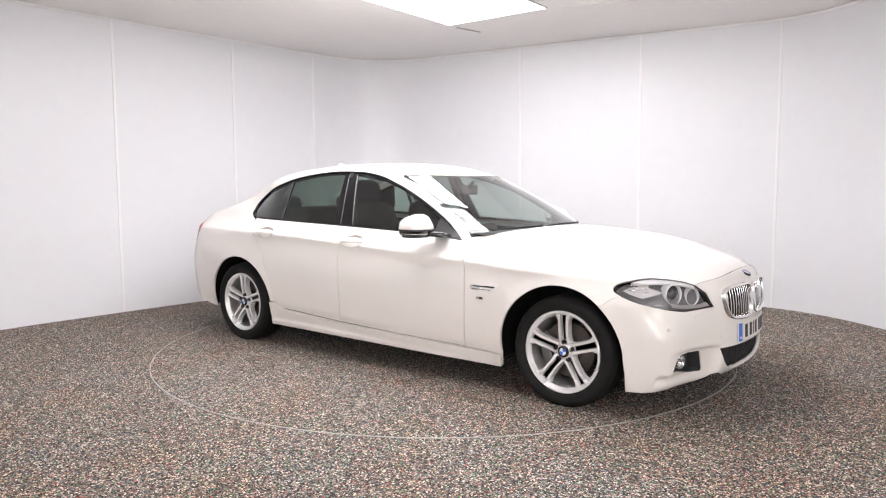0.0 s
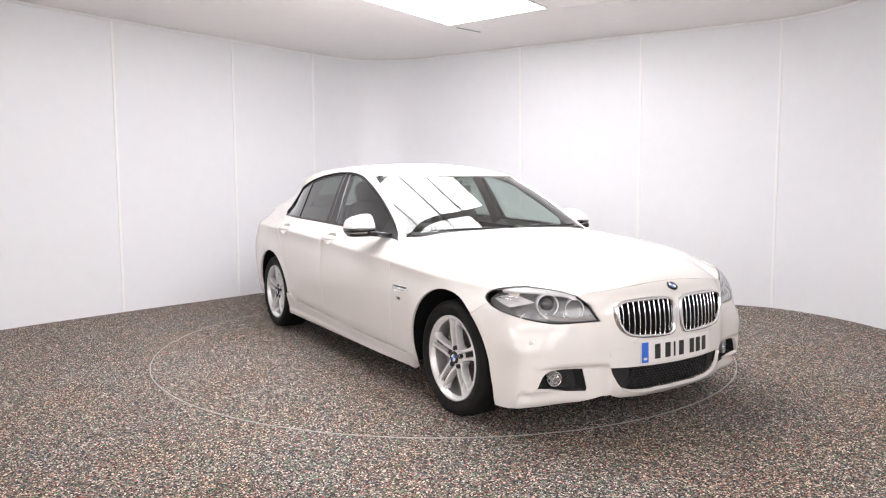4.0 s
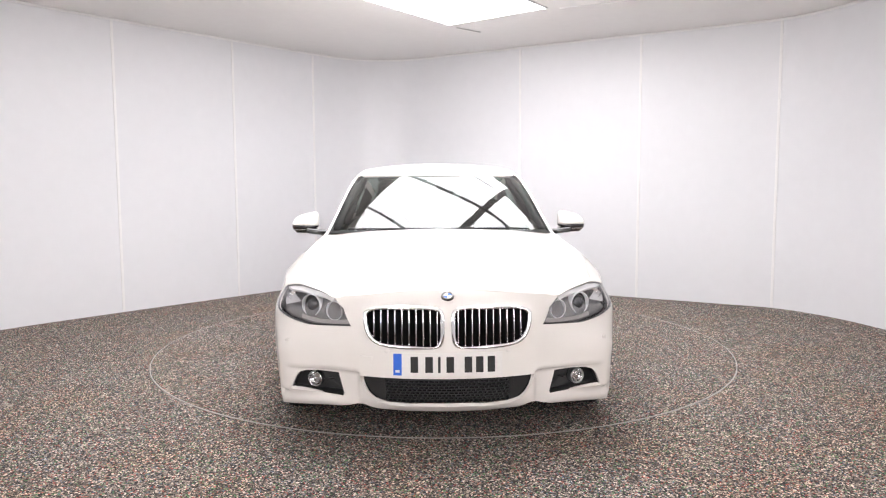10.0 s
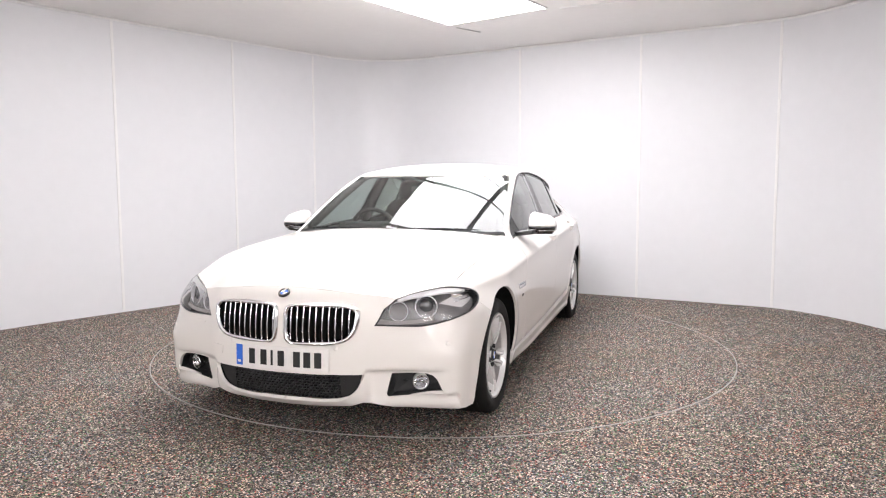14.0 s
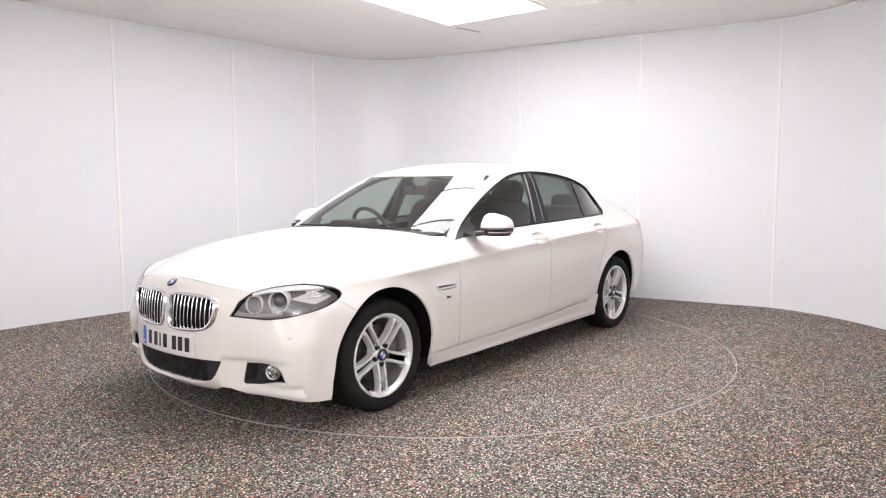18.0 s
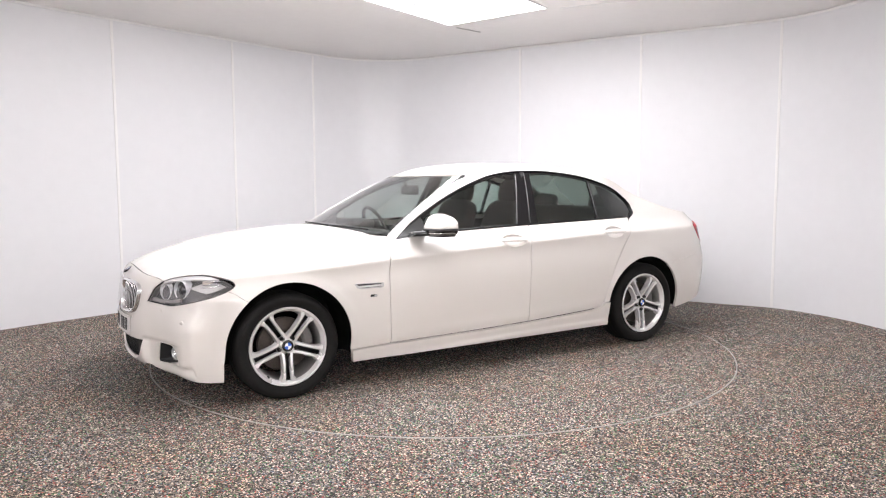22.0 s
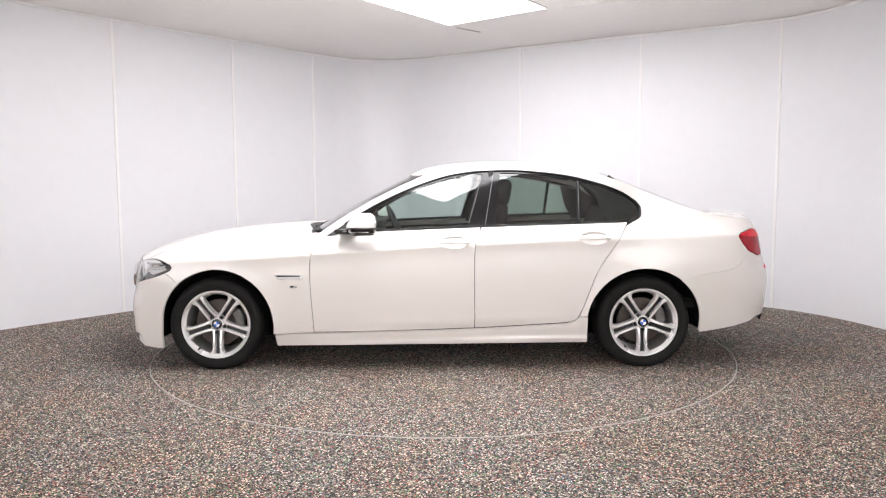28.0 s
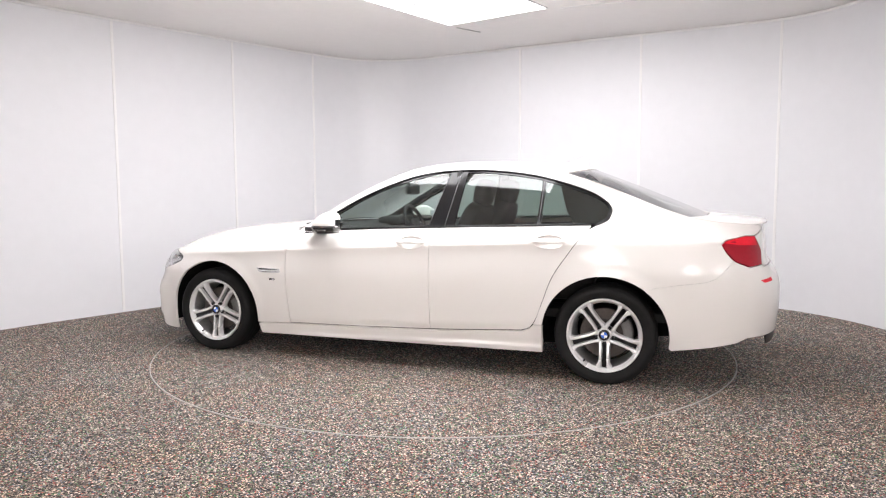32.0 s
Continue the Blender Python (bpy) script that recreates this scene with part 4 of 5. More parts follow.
    part("band", bent(box(bmesh.new(), (0.002, 0.040, 0.104), (0.0042, -0.238, 0))), BLUE, root, "blue band", False)
    part("bar", bent(box(bmesh.new(), (0.002, 0.020, 0.012), (0.0055, -0.238, -0.032))), WHITE, root, "", False)
    for y in (-0.158, -0.088, -0.040, 0.012, 0.098, 0.152, 0.208):
        w = 0.012 if y == -0.040 else 0.036
        part("bar", bent(box(bmesh.new(), (0.002, w, 0.076), (0.0042, y, 0), 0.0008)), INK, root, "", False)
    # roundel on the nose
    roundel(car, Matrix.Translation((nose_at(0, 0.742).x + 0.003, 0, 0.742)) @ Matrix.Rotation(radians(-60), 4, "Y") @ Matrix.Rotation(radians(-90), 4, "Z"), 0.0310)
    # parking sensors and the tow-eye cover
    for y, z in ((0.29, 0.484), (-0.29, 0.484), (0.80, 0.50), (-0.80, 0.50)):
        p, q = nose_at(y, z), nose_at(y * 0.97, z)
        ang = math.degrees(math.atan2(q.x - p.x, abs(p.y) - abs(q.y)))
        m = Matrix.Translation(p) @ Matrix.Rotation(radians(-90 + (90 - (90 - ang)) * (1 if y > 0 else -1)), 4, "Z")
        bm = lathe(bmesh.new(), [(0.0125, -0.006), (0.0125, 0.0015), (0.0110, 0.0025), (0.0005, 0.0025)], n=20)
        bmesh.ops.transform(bm, matrix=m, verts=bm.verts)
        part("parking_sensor", bm, PAINT, car)
    bm = sheet(bmesh.new(), yz([(0.36, 0.452), (0.43, 0.456), (0.425, 0.414), (0.37, 0.408)]), gap=0, lift=0.0025, flange=0.006, ds=0.02)
    part("tow_cover", flip_if(bm, -1), PAINT, bumper)


def roundel(parent, m, r):
    """A round emblem: dark ring, blue and white quarters, as plain shapes."""
    bm = lathe(bmesh.new(), [(r, -0.006), (r, 0.002), (r * 0.94, 0.005), (r * 0.64, 0.004), (r * 0.62, 0.002)], n=40)
    bmesh.ops.transform(bm, matrix=m, verts=bm.verts)
    ring = part("roundel", bm, BLACK, parent, "round emblem in blue, white and black")
    for k in range(4):
        bm = bmesh.new()
        c = bm.verts.new((0, 0.003, 0))
        ps = [bm.verts.new((r * 0.63 * math.cos(math.pi / 2 * (k + j / 8)), 0.003, r * 0.63 * math.sin(math.pi / 2 * (k + j / 8)))) for j in range(9)]
        for a, b in zip(ps, ps[1:]):
            bm.faces.new((c, b, a))
        bmesh.ops.transform(bm, matrix=m, verts=bm.verts)
        part("quarter", bm, BLUE if k % 2 else WHITE, ring, "", False)


def build_lamps():
    for s in (1, -1):
        # headlamp: grey bowl behind a clear cover, two ringed projectors, a brow
        root = sheet(bmesh.new(), lamp_edge, gap=0.003, lift=-0.045, flange=0.0, ds=0.025)
        rim = [skin(u, z) for u, z in dense(shrink(lamp_edge, 0.003), 0.025)]
        lamp = part("headlamp", flip_if(root, s), LENS_GREY, car, "twin-ring headlamp behind a clear lens")
        bm = bmesh.new()
        ctr = Vector((1.95, 0.6, 0.66))
        vs = [[bm.verts.new(p), bm.verts.new(p + (ctr - p).normalized() * 0.009 - Vector((0.003, 0.002, 0)))] for p in rim]
        for i in range(len(vs)):
            j = (i + 1) % len(vs)
            bm.faces.new((vs[i][0], vs[j][0], vs[j][1], vs[i][1]))
        bmesh.ops.recalc_face_normals(bm, faces=bm.faces)
        part("seal", flip_if(bm, s), PLASTIC, lamp, "black seal round the lamp")
        bm = sheet(bmesh.new(), lamp_edge, gap=0.001, lift=0.001, flange=0.004, ds=0.02)
        part("lens", flip_if(bm, s), GLASS_L, lamp, "clear lens")
        for y, z, r in ((0.676, 0.672, 0.058), (0.553, 0.652, 0.050)):
            p = skin(uy(y, z), z)
            yaw = -90 + 27
            m = Matrix.Translation((p.x - 0.050, y, z)) @ Matrix.Rotation(radians(yaw), 4, "Z")
            bm = lathe(bmesh.new(), [(r * 0.97, -0.04), (r * 0.97, 0.008), (r * 0.955, 0.012), (r * 0.90, 0.012), (r * 0.88, 0.008), (r * 0.86, -0.01)], n=40)
            bmesh.ops.transform(bm, matrix=m, verts=bm.verts)
            part("light_ring", flip_if(bm, s), RING_L, lamp, "pale light ring")
            bm = lathe(bmesh.new(), [(r * 0.87, -0.008), (r * 0.80, -0.022), (r * 0.66, -0.024), (r * 0.62, -0.004), (r * 0.45, 0.006), (r * 0.2, 0.011), (0.0005, 0.012)] if y > 0.6 else
                       [(r * 0.87, -0.008), (r * 0.70, -0.020), (r * 0.40, -0.032), (r * 0.2, -0.036), (0.0005, -0.037)], n=32)
            bmesh.ops.transform(bm, matrix=m, verts=bm.verts)
            if y > 0.6:
                part("projector", flip_if(bm, s), LAMP_EYE, lamp, "dark glass projector")
            else:
                part("projector", flip_if(bm, s), CHROME, lamp, "bright bowl reflector")
        bm = sheet(bmesh.new(), yz(line([(0.554, 0.717), (0.60, 0.7355), (0.66, 0.7505), (0.738, 0.7615)], 12)) + uz([("x", 1.90, 0.755), ("x", 1.865, 0.743)]) + yz(line([(0.735, 0.741), (0.66, 0.730), (0.60, 0.716), (0.565, 0.702)], 12)), gap=0, lift=-0.006, flange=0.012, ds=0.02)
        part("brow", flip_if(bm, s), STRIP, lamp, "pale brow over the lamp's eyes")
        bm = sheet(bmesh.new(), yz(line([(0.480, 0.599), (0.56, 0.594), (0.66, 0.598), (0.735, 0.613)], 10) + line([(0.735, 0.634), (0.66, 0.617), (0.56, 0.612), (0.495, 0.622)], 10)), gap=0, lift=-0.020, flange=0.012, ds=0.02)
        part("lower_trim", flip_if(bm, s), PLASTIC_GREY, lamp, "grey lower trim")
        bm = sheet(bmesh.new(), uz([("x", 1.93, 0.735), ("x", 1.86, 0.722), ("x", 1.83, 0.706), ("x", 1.88, 0.690), ("x", 1.94, 0.672), ("y", 0.745, 0.70)]), gap=0, lift=-0.025, flange=0, ds=0.02)
        part("side_reflector", flip_if(bm, s), ALLOY, lamp)
        for k in range(3):
            bar = [skin(ux(x, z), z) - Vector((0.010, 0.018, 0)) for x, z in ((1.965 - 0.01 * k, 0.690 + 0.016 * k), (1.92 - 0.01 * k, 0.695 + 0.015 * k), (1.865 - 0.01 * k, 0.701 + 0.012 * k))]
            part("chrome_bar", flip_if(tube(bmesh.new(), bar, 0.003, 6), s), CHROME, lamp)
        bm = sheet(bmesh.new(), uz([("x", 1.95, 0.745), ("x", 1.90, 0.738), ("x", 1.905, 0.715), ("x", 1.955, 0.72)]), gap=0, lift=-0.018, flange=0, ds=0.02)
        part("indicator", flip_if(bm, s), AMBER, lamp, "pale indicator lens")
        bm = sheet(bmesh.new(), yz([(0.515, 0.558), (0.60, 0.562), (0.61, 0.545), (0.53, 0.540)]), gap=0, lift=0.002, flange=0.004, ds=0.02)
        part("washer_cover", flip_if(bm, s), PAINT, car)
        # tail lamp
        bm = sheet(bmesh.new(), lamp_r, gap=0.003, lift=0.002, flange=0.02, ds=0.02)
        tl = part("tail_lamp", flip_if(bm, s), RED_DEEP, car, "dark red wraparound tail lamp")
        bm = sheet(bmesh.new(), uz([("x", -2.18, 0.912), ("x", -2.20, 0.925), ("x", -2.30, 0.947), ("x", -2.355, 0.945), ("x", -2.372, 0.893), ("x", -2.26, 0.90)]), gap=0, lift=0.004, flange=0.004, ds=0.02)
        part("upper_lens", flip_if(bm, s), RED, tl, "bright red lens")
        # bumper reflector
        bm = sheet(bmesh.new(), uz([("x", -2.40, 0.682), ("x", -2.465, 0.690), ("x", -2.475, 0.668), ("x", -2.425, 0.664)]), gap=0, lift=0.003, flange=0.006, ds=0.02)
        part("reflector", flip_if(bm, s), RED, car, "red reflector")


def build_rear():
    bm = bmesh.new()
    umax = ULEN
    low = uz([(-1.888, 0.241), (-1.97, 0.250), (-2.13, 0.272), (-2.27, 0.300)]) + [(u, 0.33) for u in np.linspace(ux(-2.33, 0.33), umax, 12)]
    side = uz(arch(RA, 168, 132, n=10)[::-1])
    up = top_of([(-1.735, 0.624), (-1.90, 0.652), (-2.106, 0.684), (-2.16, 0.715), (-2.205, 0.765), (-2.235, 0.808)], 16) + [(lamp_r[k][0], lamp_r[k][1] - 0.003) for k in (7, 6, 5)] + [(u, 0.758) for u in np.linspace(lamp_r[5][0] + 0.03, umax, 10)]
    for s in (1, -1):
        h = sheet(bmesh.new(), up + low[::-1] + uz(arch(RA, 189, 128.4, n=16)), gap=0, flange=0.016)
        flip_if(h, s)
        me = bpy.data.meshes.new("half")
        h.to_mesh(me)
        h.free()
        bm.from_mesh(me)
        bpy.data.meshes.remove(me)
    bmesh.ops.remove_doubles(bm, verts=bm.verts, dist=0.0008)
    rb = part("rear_bumper", bm, PAINT, car, "white rear bumper")
    for s in (1, -1):
        h = sheet(bmesh.new(), [(u, 0.328) for u in np.linspace(ux(-2.44, 0.325), umax, 10)] + [(u, 0.262) for u in np.linspace(ux(-2.455, 0.262), umax, 10)[::-1]], gap=0, flange=0.01)
        part("diffuser", flip_if(h, s), PLASTIC, rb, "black rear diffuser")
        h = sheet(bmesh.new(), [lamp_r[3], lamp_r[4], lamp_r[5]] + [(u, 0.762) for u in np.linspace(lamp_r[5][0] + 0.02, umax, 8)] + [(u, 1.014) for u in np.linspace(ux(-2.415, 1.014), umax, 10)[::-1]], gap=0.002, flange=0.01)
        part("boot_face", flip_if(h, s), PAINT, car)


def build_fittings():
    for s in (1, -1):
        # door handles
        for x0, z0 in HANDLES:
            bm = bmesh.new()
            rows = []
            for ring in range(7):
                f = 1 - ring / 6.5
                row = []
                for k in range(28):
                    a = 2 * math.pi * k / 28
                    x, z = x0 + 0.101 * f * math.cos(a), z0 - 0.001 + 0.0435 * f * math.sin(a)
                    p = skin(ux(x, z), z)
                    row.append(bm.verts.new((x, p.y - 0.042 * (1 - f * f) + (0.0006 if ring == 0 else -0.001), z)))
                rows.append(row)
            for p, q in zip(rows, rows[1:]):
                for k in range(28):
                    bm.faces.new((p[k], p[(k + 1) % 28], q[(k + 1) % 28], q[k]))
            bm.faces.new(rows[-1])
            bmesh.ops.recalc_face_normals(bm, faces=bm.faces)
            part("handle_cup", flip_if(bm, s), PAINT, car)
            bm = bmesh.new()
            n = 20
            rows = []
            for k in range(n + 1):
                a = k / n
                x = x0 + 0.116 - 0.232 * a
                z = z0 + 0.002 + 0.005 * math.sin(math.pi * a)
                p = skin(ux(x, z), z)
                e = math.sin(math.pi * min(0.98, max(0.02, a)))
                w, o = 0.0160 * e ** 0.6, 0.036 * e ** 0.5
                rows.append([bm.verts.new((x, p.y + (o - 0.022) * max(0, e - 0.3) / 0.7 - 0.004 * (1 - e), z - 0.85 * w))] +
                            [bm.verts.new((x, p.y + o * f, z + dz * w)) for dz, f in ((-1.0, 0.86), (-0.80, 1.0), (-0.2, 1.0), (0.45, 0.88), (0.9, 0.50))] + [bm.verts.new((x, p.y - 0.006, z + w * 1.15))])
            for p, q in zip(rows, rows[1:]):
                for i in range(6):
                    bm.faces.new((p[i], p[i + 1], q[i + 1], q[i]))
            bmesh.ops.recalc_face_normals(bm, faces=bm.faces)
            part("door_handle", sharpen(flip_if(bm, s), 0.75), PAINT, car)
        # side vent in the wing, with an unreadable badge below
        bm = sheet(bmesh.new(), uz([(1.070, 0.664), (0.985, 0.664), (0.872, 0.661), (0.868, 0.636), (0.885, 0.630), (1.030, 0.629), (1.045, 0.634)]), gap=0, lift=0.004, flange=0.008, ds=0.015)
        vent = part("side_vent", flip_if(bm, s), ALLOY, car, "chrome side vent in the wing")
        bm = sheet(bmesh.new(), uz([(1.056, 0.6605), (0.985, 0.6605), (0.890, 0.657), (0.888, 0.6515), (1.040, 0.6500)]), gap=0, lift=0.0055, flange=0.004, ds=0.015)
        part("slot", flip_if(bm, s), BLACK, vent, "dark upper slot")
        bm = sheet(bmesh.new(), uz([(1.024, 0.6375), (0.886, 0.6395), (0.885, 0.6365), (1.018, 0.6345)]), gap=0, lift=0.0055, flange=0.004, ds=0.015)
        part("slot", flip_if(bm, s), BLACK, vent)
        bm = sheet(bmesh.new(), uz([(0.958, 0.590), (0.916, 0.588), (0.914, 0.575), (0.962, 0.575)]), gap=0, lift=0.003, flange=0.004, ds=0.02)
        badge = part("badge", flip_if(bm, s), INK, car, "small dark badge with a silver end")
        bm = sheet(bmesh.new(), uz([(0.934, 0.587), (0.918, 0.586), (0.916, 0.578), (0.936, 0.578)]), gap=0, lift=0.005, flange=0.004, ds=0.02)
        part("bar", flip_if(bm, s), SATIN, badge)
        # fuel flap on the right rear wing
        if s < 0:
            bm = sheet(bmesh.new(), uz([(-1.66, 0.985), (-1.66, 0.85), (-1.84, 0.85), (-1.845, 0.985)]), gap=0.0, lift=0.0012, flange=0.004)
            part("fuel_flap", flip_if(bm, s), PAINT, car)
        # mirror: foot, black lower shell, white cap, glass
        bm = bmesh.new()
        box(bm, (0.12, 0.15, 0.034), (0.580, 0.868, 0.950), 0.012, Matrix.Rotation(radians(8), 4, "X") @ Matrix.Rotation(radians(-14), 4, "Z"))
        foot = part("door_mirror", flip_if(bm, s), BLACK, car, "door mirror with white cap and black foot")
        bm = sheet(bmesh.new(), uz([(0.724, 0.918), (0.57, 0.937), (0.475, 0.953), (0.50, 1.055), (0.60, 0.998), (0.70, 0.936)]), gap=0, lift=0.004, flange=0.01)
        part("corner_trim", flip_if(bm, s), PLASTIC, foot)
        bm = sheet(bmesh.new(), uz([(0.70, 0.915), (0.80, 0.85), (0.81, 0.90), (0.775, 0.934), (0.745, 0.962), (0.722, 0.955)]), gap=0, lift=-0.006, flange=0.0, ds=0.02)
        part("pillar_base", flip_if(bm, s), PAINT, car)
        xf = table([(0.945, 0.540), (0.955, 0.558), (0.98, 0.572), (1.0, 0.569), (1.04, 0.545), (1.06, 0.530), (1.074, 0.510), (1.083, 0.480)])
        xr = table([(0.945, 0.372), (0.955, 0.362), (0.98, 0.360), (1.04, 0.366), (1.06, 0.372), (1.074, 0.385), (1.083, 0.405)])
        yo = table([(0.945, 1.030), (0.955, 1.044), (0.98, 1.054), (1.02, 1.050), (1.05, 1.040), (1.07, 1.022), (1.083, 0.995)])
        yi = table([(0.945, 0.885), (0.98, 0.868), (1.02, 0.868), (1.05, 0.870), (1.07, 0.876), (1.083, 0.890)])
        for nm, z0, z1, mat in (("cap", 0.990, 1.083, PAINT), ("lower_shell", 0.936, 0.988, BLACK)):
            bm = bmesh.new()
            rows = []
            n, mcount = 14, 36
            for i in range(n + 1):
                z = z0 + (z1 - z0) * (1 - (1 - i / n) ** 1.5 if nm == "cap" else i / n)
                x1, x0, y1, y0 = float(xf(z)), float(xr(z)), float(yo(z)), float(yi(z))
                row = []
                for j in range(mcount):
                    a = 2 * math.pi * j / mcount
                    ca, sa = math.cos(a), math.sin(a)
                    x = (x0 + x1) / 2 + (x1 - x0) / 2 * abs(ca) ** 0.6 * (1 if ca > 0 else -1)
                    y = (y0 + y1) / 2 + (y1 - y0) / 2 * abs(sa) ** 0.6 * (1 if sa > 0 else -1)
                    row.append(bm.verts.new((x - 0.30 * max(0, y - 0.93) * max(0, ca), y, z - max(0, z - 0.99) / 0.093 * 0.20 * max(0, y - 0.90))))
                rows.append(row)
            for p, q in zip(rows, rows[1:]):
                for j in range(mcount):
                    bm.faces.new((p[j], p[(j + 1) % mcount], q[(j + 1) % mcount], q[j]))
            bm.faces.new(rows[0][::-1])
            bm.faces.new(rows[-1])
            bmesh.ops.recalc_face_normals(bm, faces=bm.faces)
            part(nm, flip_if(bm, s), mat, foot, "white cap" if nm == "cap" else "gloss black shell")
        ring = []
        for j in range(29):
            a = math.pi * (-0.62 + 1.24 * j / 28)
            ca, sa, z = math.cos(a), math.sin(a), 0.961
            x1, x0, y1, y0 = float(xf(z)), float(xr(z)), float(yo(z)), float(yi(z))
            y = (y0 + y1) / 2 + (y1 - y0) / 2 * abs(sa) ** 0.6 * (1 if sa > 0 else -1)
            ring.append(((x0 + x1) / 2 + ((x1 - x0) / 2 + 0.001) * abs(ca) ** 0.6 * (1 if ca > 0 else -1) - 0.30 * max(0, y - 0.93) * max(0, ca), y + (0.001 if sa > 0 else -0.001), z))
        part("accent", flip_if(tube(bmesh.new(), ring, 0.0022, 6), s), CHROME, foot, "thin chrome accent line")
        bm = box(bmesh.new(), (0.006, 0.115, 0.055), (0.363, 0.948, 1.006), 0.002)
        part("mirror_glass", flip_if(bm, s), MIRROR, foot)
    # wipers
    for y0, y1 in ((-0.62, -0.02), (0.05, 0.60)):
        pts = [(0.752 + 0.105 * (1 - abs((y0 + (y1 - y0) * k / 12) / 0.77) ** 4.5), y0 + (y1 - y0) * k / 12, 0.978 + 0.004 * math.sin(k / 12 * 3.1)) for k in range(13)]
        part("wiper", tube(bmesh.new(), pts, 0.006, 6), PLASTIC, car, "black wiper")


def build_inside():
    """Cabin, arch liners and underside, as far as they show through glass and arches."""
    for s in (1, -1):
        for ax in (FA, RA):
            bm = bmesh.new()
            rows = []
            for k in range(25):
                a = radians(-14 + 208 * k / 24)
                x, z = ax + 0.418 * math.cos(a), max(0.315 + 0.412 * math.sin(a), 0.26 if ax < 0 and math.cos(a) < 0 else 0.19)
                rows.append([bm.verts.new((x, min(0.915, skin(ux(x, z), z).y - 0.012), z)), bm.verts.new((x, 0.50, z))])
            for p, q in zip(rows, rows[1:]):
                bm.faces.new((p[0], q[0], q[1], p[1]))
            bm.faces.new([r[1] for r in rows])
            part("arch_liner", flip_if(bm, s), DARK, car, "black wheel-arch liner", False)
    bm = box(bmesh.new(), (3.3, 0.96, 0.14), (0.28, 0, 0.220), 0.02)
    box(bm, (1.94, 1.70, 0.125), (-0.04, 0, 0.226), 0.02)
    box(bm, (0.8, 0.96, 0.10), (-1.74, 0, 0.33), 0.02)
    part("underbody", bm, DARK, car, "dark underbody", False)
    part("cabin_floor", box(bmesh.new(), (2.9, 1.5, 0.06), (-0.45, 0, 0.42), 0.01), DASH, car, "", False)
    for s in (1, -1):
        # door cards up to the belt
        bm = sheet(bmesh.new(), uz([(0.72, 0.915)] + line([(0.376, 0.944), (-0.941, 0.99), (-1.385, 1.004)], 16) + [(-1.20, 0.72), (-1.0, 0.40), (0.75, 0.40)]), gap=0, lift=-0.06, flange=0.0, ds=0.07)
        part("door_card", flip_if(bm, s), DASH, car, "black door lining")
        bm = sheet(bmesh.new(), uz([(-1.16, 1.285), (-1.215, 1.12), (-1.30, 0.99), (-1.50, 1.0), (-1.53, 1.10), (-1.47, 1.18), (-1.36, 1.225)]), gap=0, lift=-0.045, flange=0.0, ds=0.05)
        part("pillar_lining", flip_if(bm, s), DASH, car, "black rear pillar lining")
    dash = bmesh.new()
    prof = [(0.93, 0.955), (0.78, 0.962), (0.60, 0.955), (0.50, 0.945), (0.42, 0.90), (0.42, 0.72), (0.50, 0.55), (0.56, 0.42)]
    rows = [[dash.verts.new((x - 0.10 * (y / 0.75) ** 2 * (1 if x > 0.5 else 0), y, z)) for x, z in prof] for y in np.linspace(-0.74, 0.74, 21)]
    for p, q in zip(rows, rows[1:]):
        for k in range(len(prof) - 1):
            dash.faces.new((p[k], p[k + 1], q[k + 1], q[k]))
    bmesh.ops.recalc_face_normals(dash, faces=dash.faces)
    part("dashboard", dash, DASH, car, "black dashboard")
    part("instrument_hood", box(bmesh.new(), (0.20, 0.36, 0.075), (0.49, -0.37, 0.968), 0.03), DASH, car)
    # steering wheel on the right-hand side
    m = Matrix.Translation((0.30, -0.37, 0.925)) @ Matrix.Rotation(radians(-66), 4, "Y")
    bm = tube(bmesh.new(), [(0.182 * math.cos(2 * math.pi * k / 32), 0.182 * math.sin(2 * math.pi * k / 32), 0) for k in range(32)], 0.016, 8, True)
    bmesh.ops.transform(bm, matrix=m, verts=bm.verts)
    sw = part("steering_wheel", bm, SEAT, car, "black leather steering wheel")
    bm = box(bmesh.new(), (0.12, 0.13, 0.05), (0, 0, 0), 0.02)
    for a in (90, -90, 180):
        box(bm, (0.13, 0.03, 0.016), (0.11 * math.cos(radians(a)), 0.11 * math.sin(radians(a)), 0), 0.005, Matrix.Rotation(radians(a), 4, "Z"))
    bmesh.ops.transform(bm, matrix=m, verts=bm.verts)
    part("boss", bm, DASH, sw)
    # seats
    for y in (0.37, -0.37):
        bm = box(bmesh.new(), (0.52, 0.50, 0.16), (-0.10, y, 0.56), 0.05)
        seat = part("front_seat", bm, SEAT, car, "black leather front seat")
        tilt = Matrix.Rotation(radians(-20), 4, "Y")
        bm = pillow(bmesh.new(), (0.15, 0.50, 0.64), (-0.42, y, 0.84), tilt, 0.42)
        part("backrest", bm, SEAT, seat)
        bm = pillow(bmesh.new(), (0.12, 0.28, 0.20), (-0.545, y, 1.215), Matrix.Rotation(radians(-12), 4, "Y"), 0.6)
        part("headrest", bm, SEAT, seat)
        for d in (-0.06, 0.06):
            part("post", tube(bmesh.new(), [(-0.52, y + d, 1.08), (-0.54, y + d, 1.16)], 0.006, 8), SATIN, seat)
    bm = box(bmesh.new(), (0.52, 1.30, 0.18), (-1.03, 0, 0.58), 0.05)
    bench = part("rear_bench", bm, SEAT, car, "black leather rear bench")
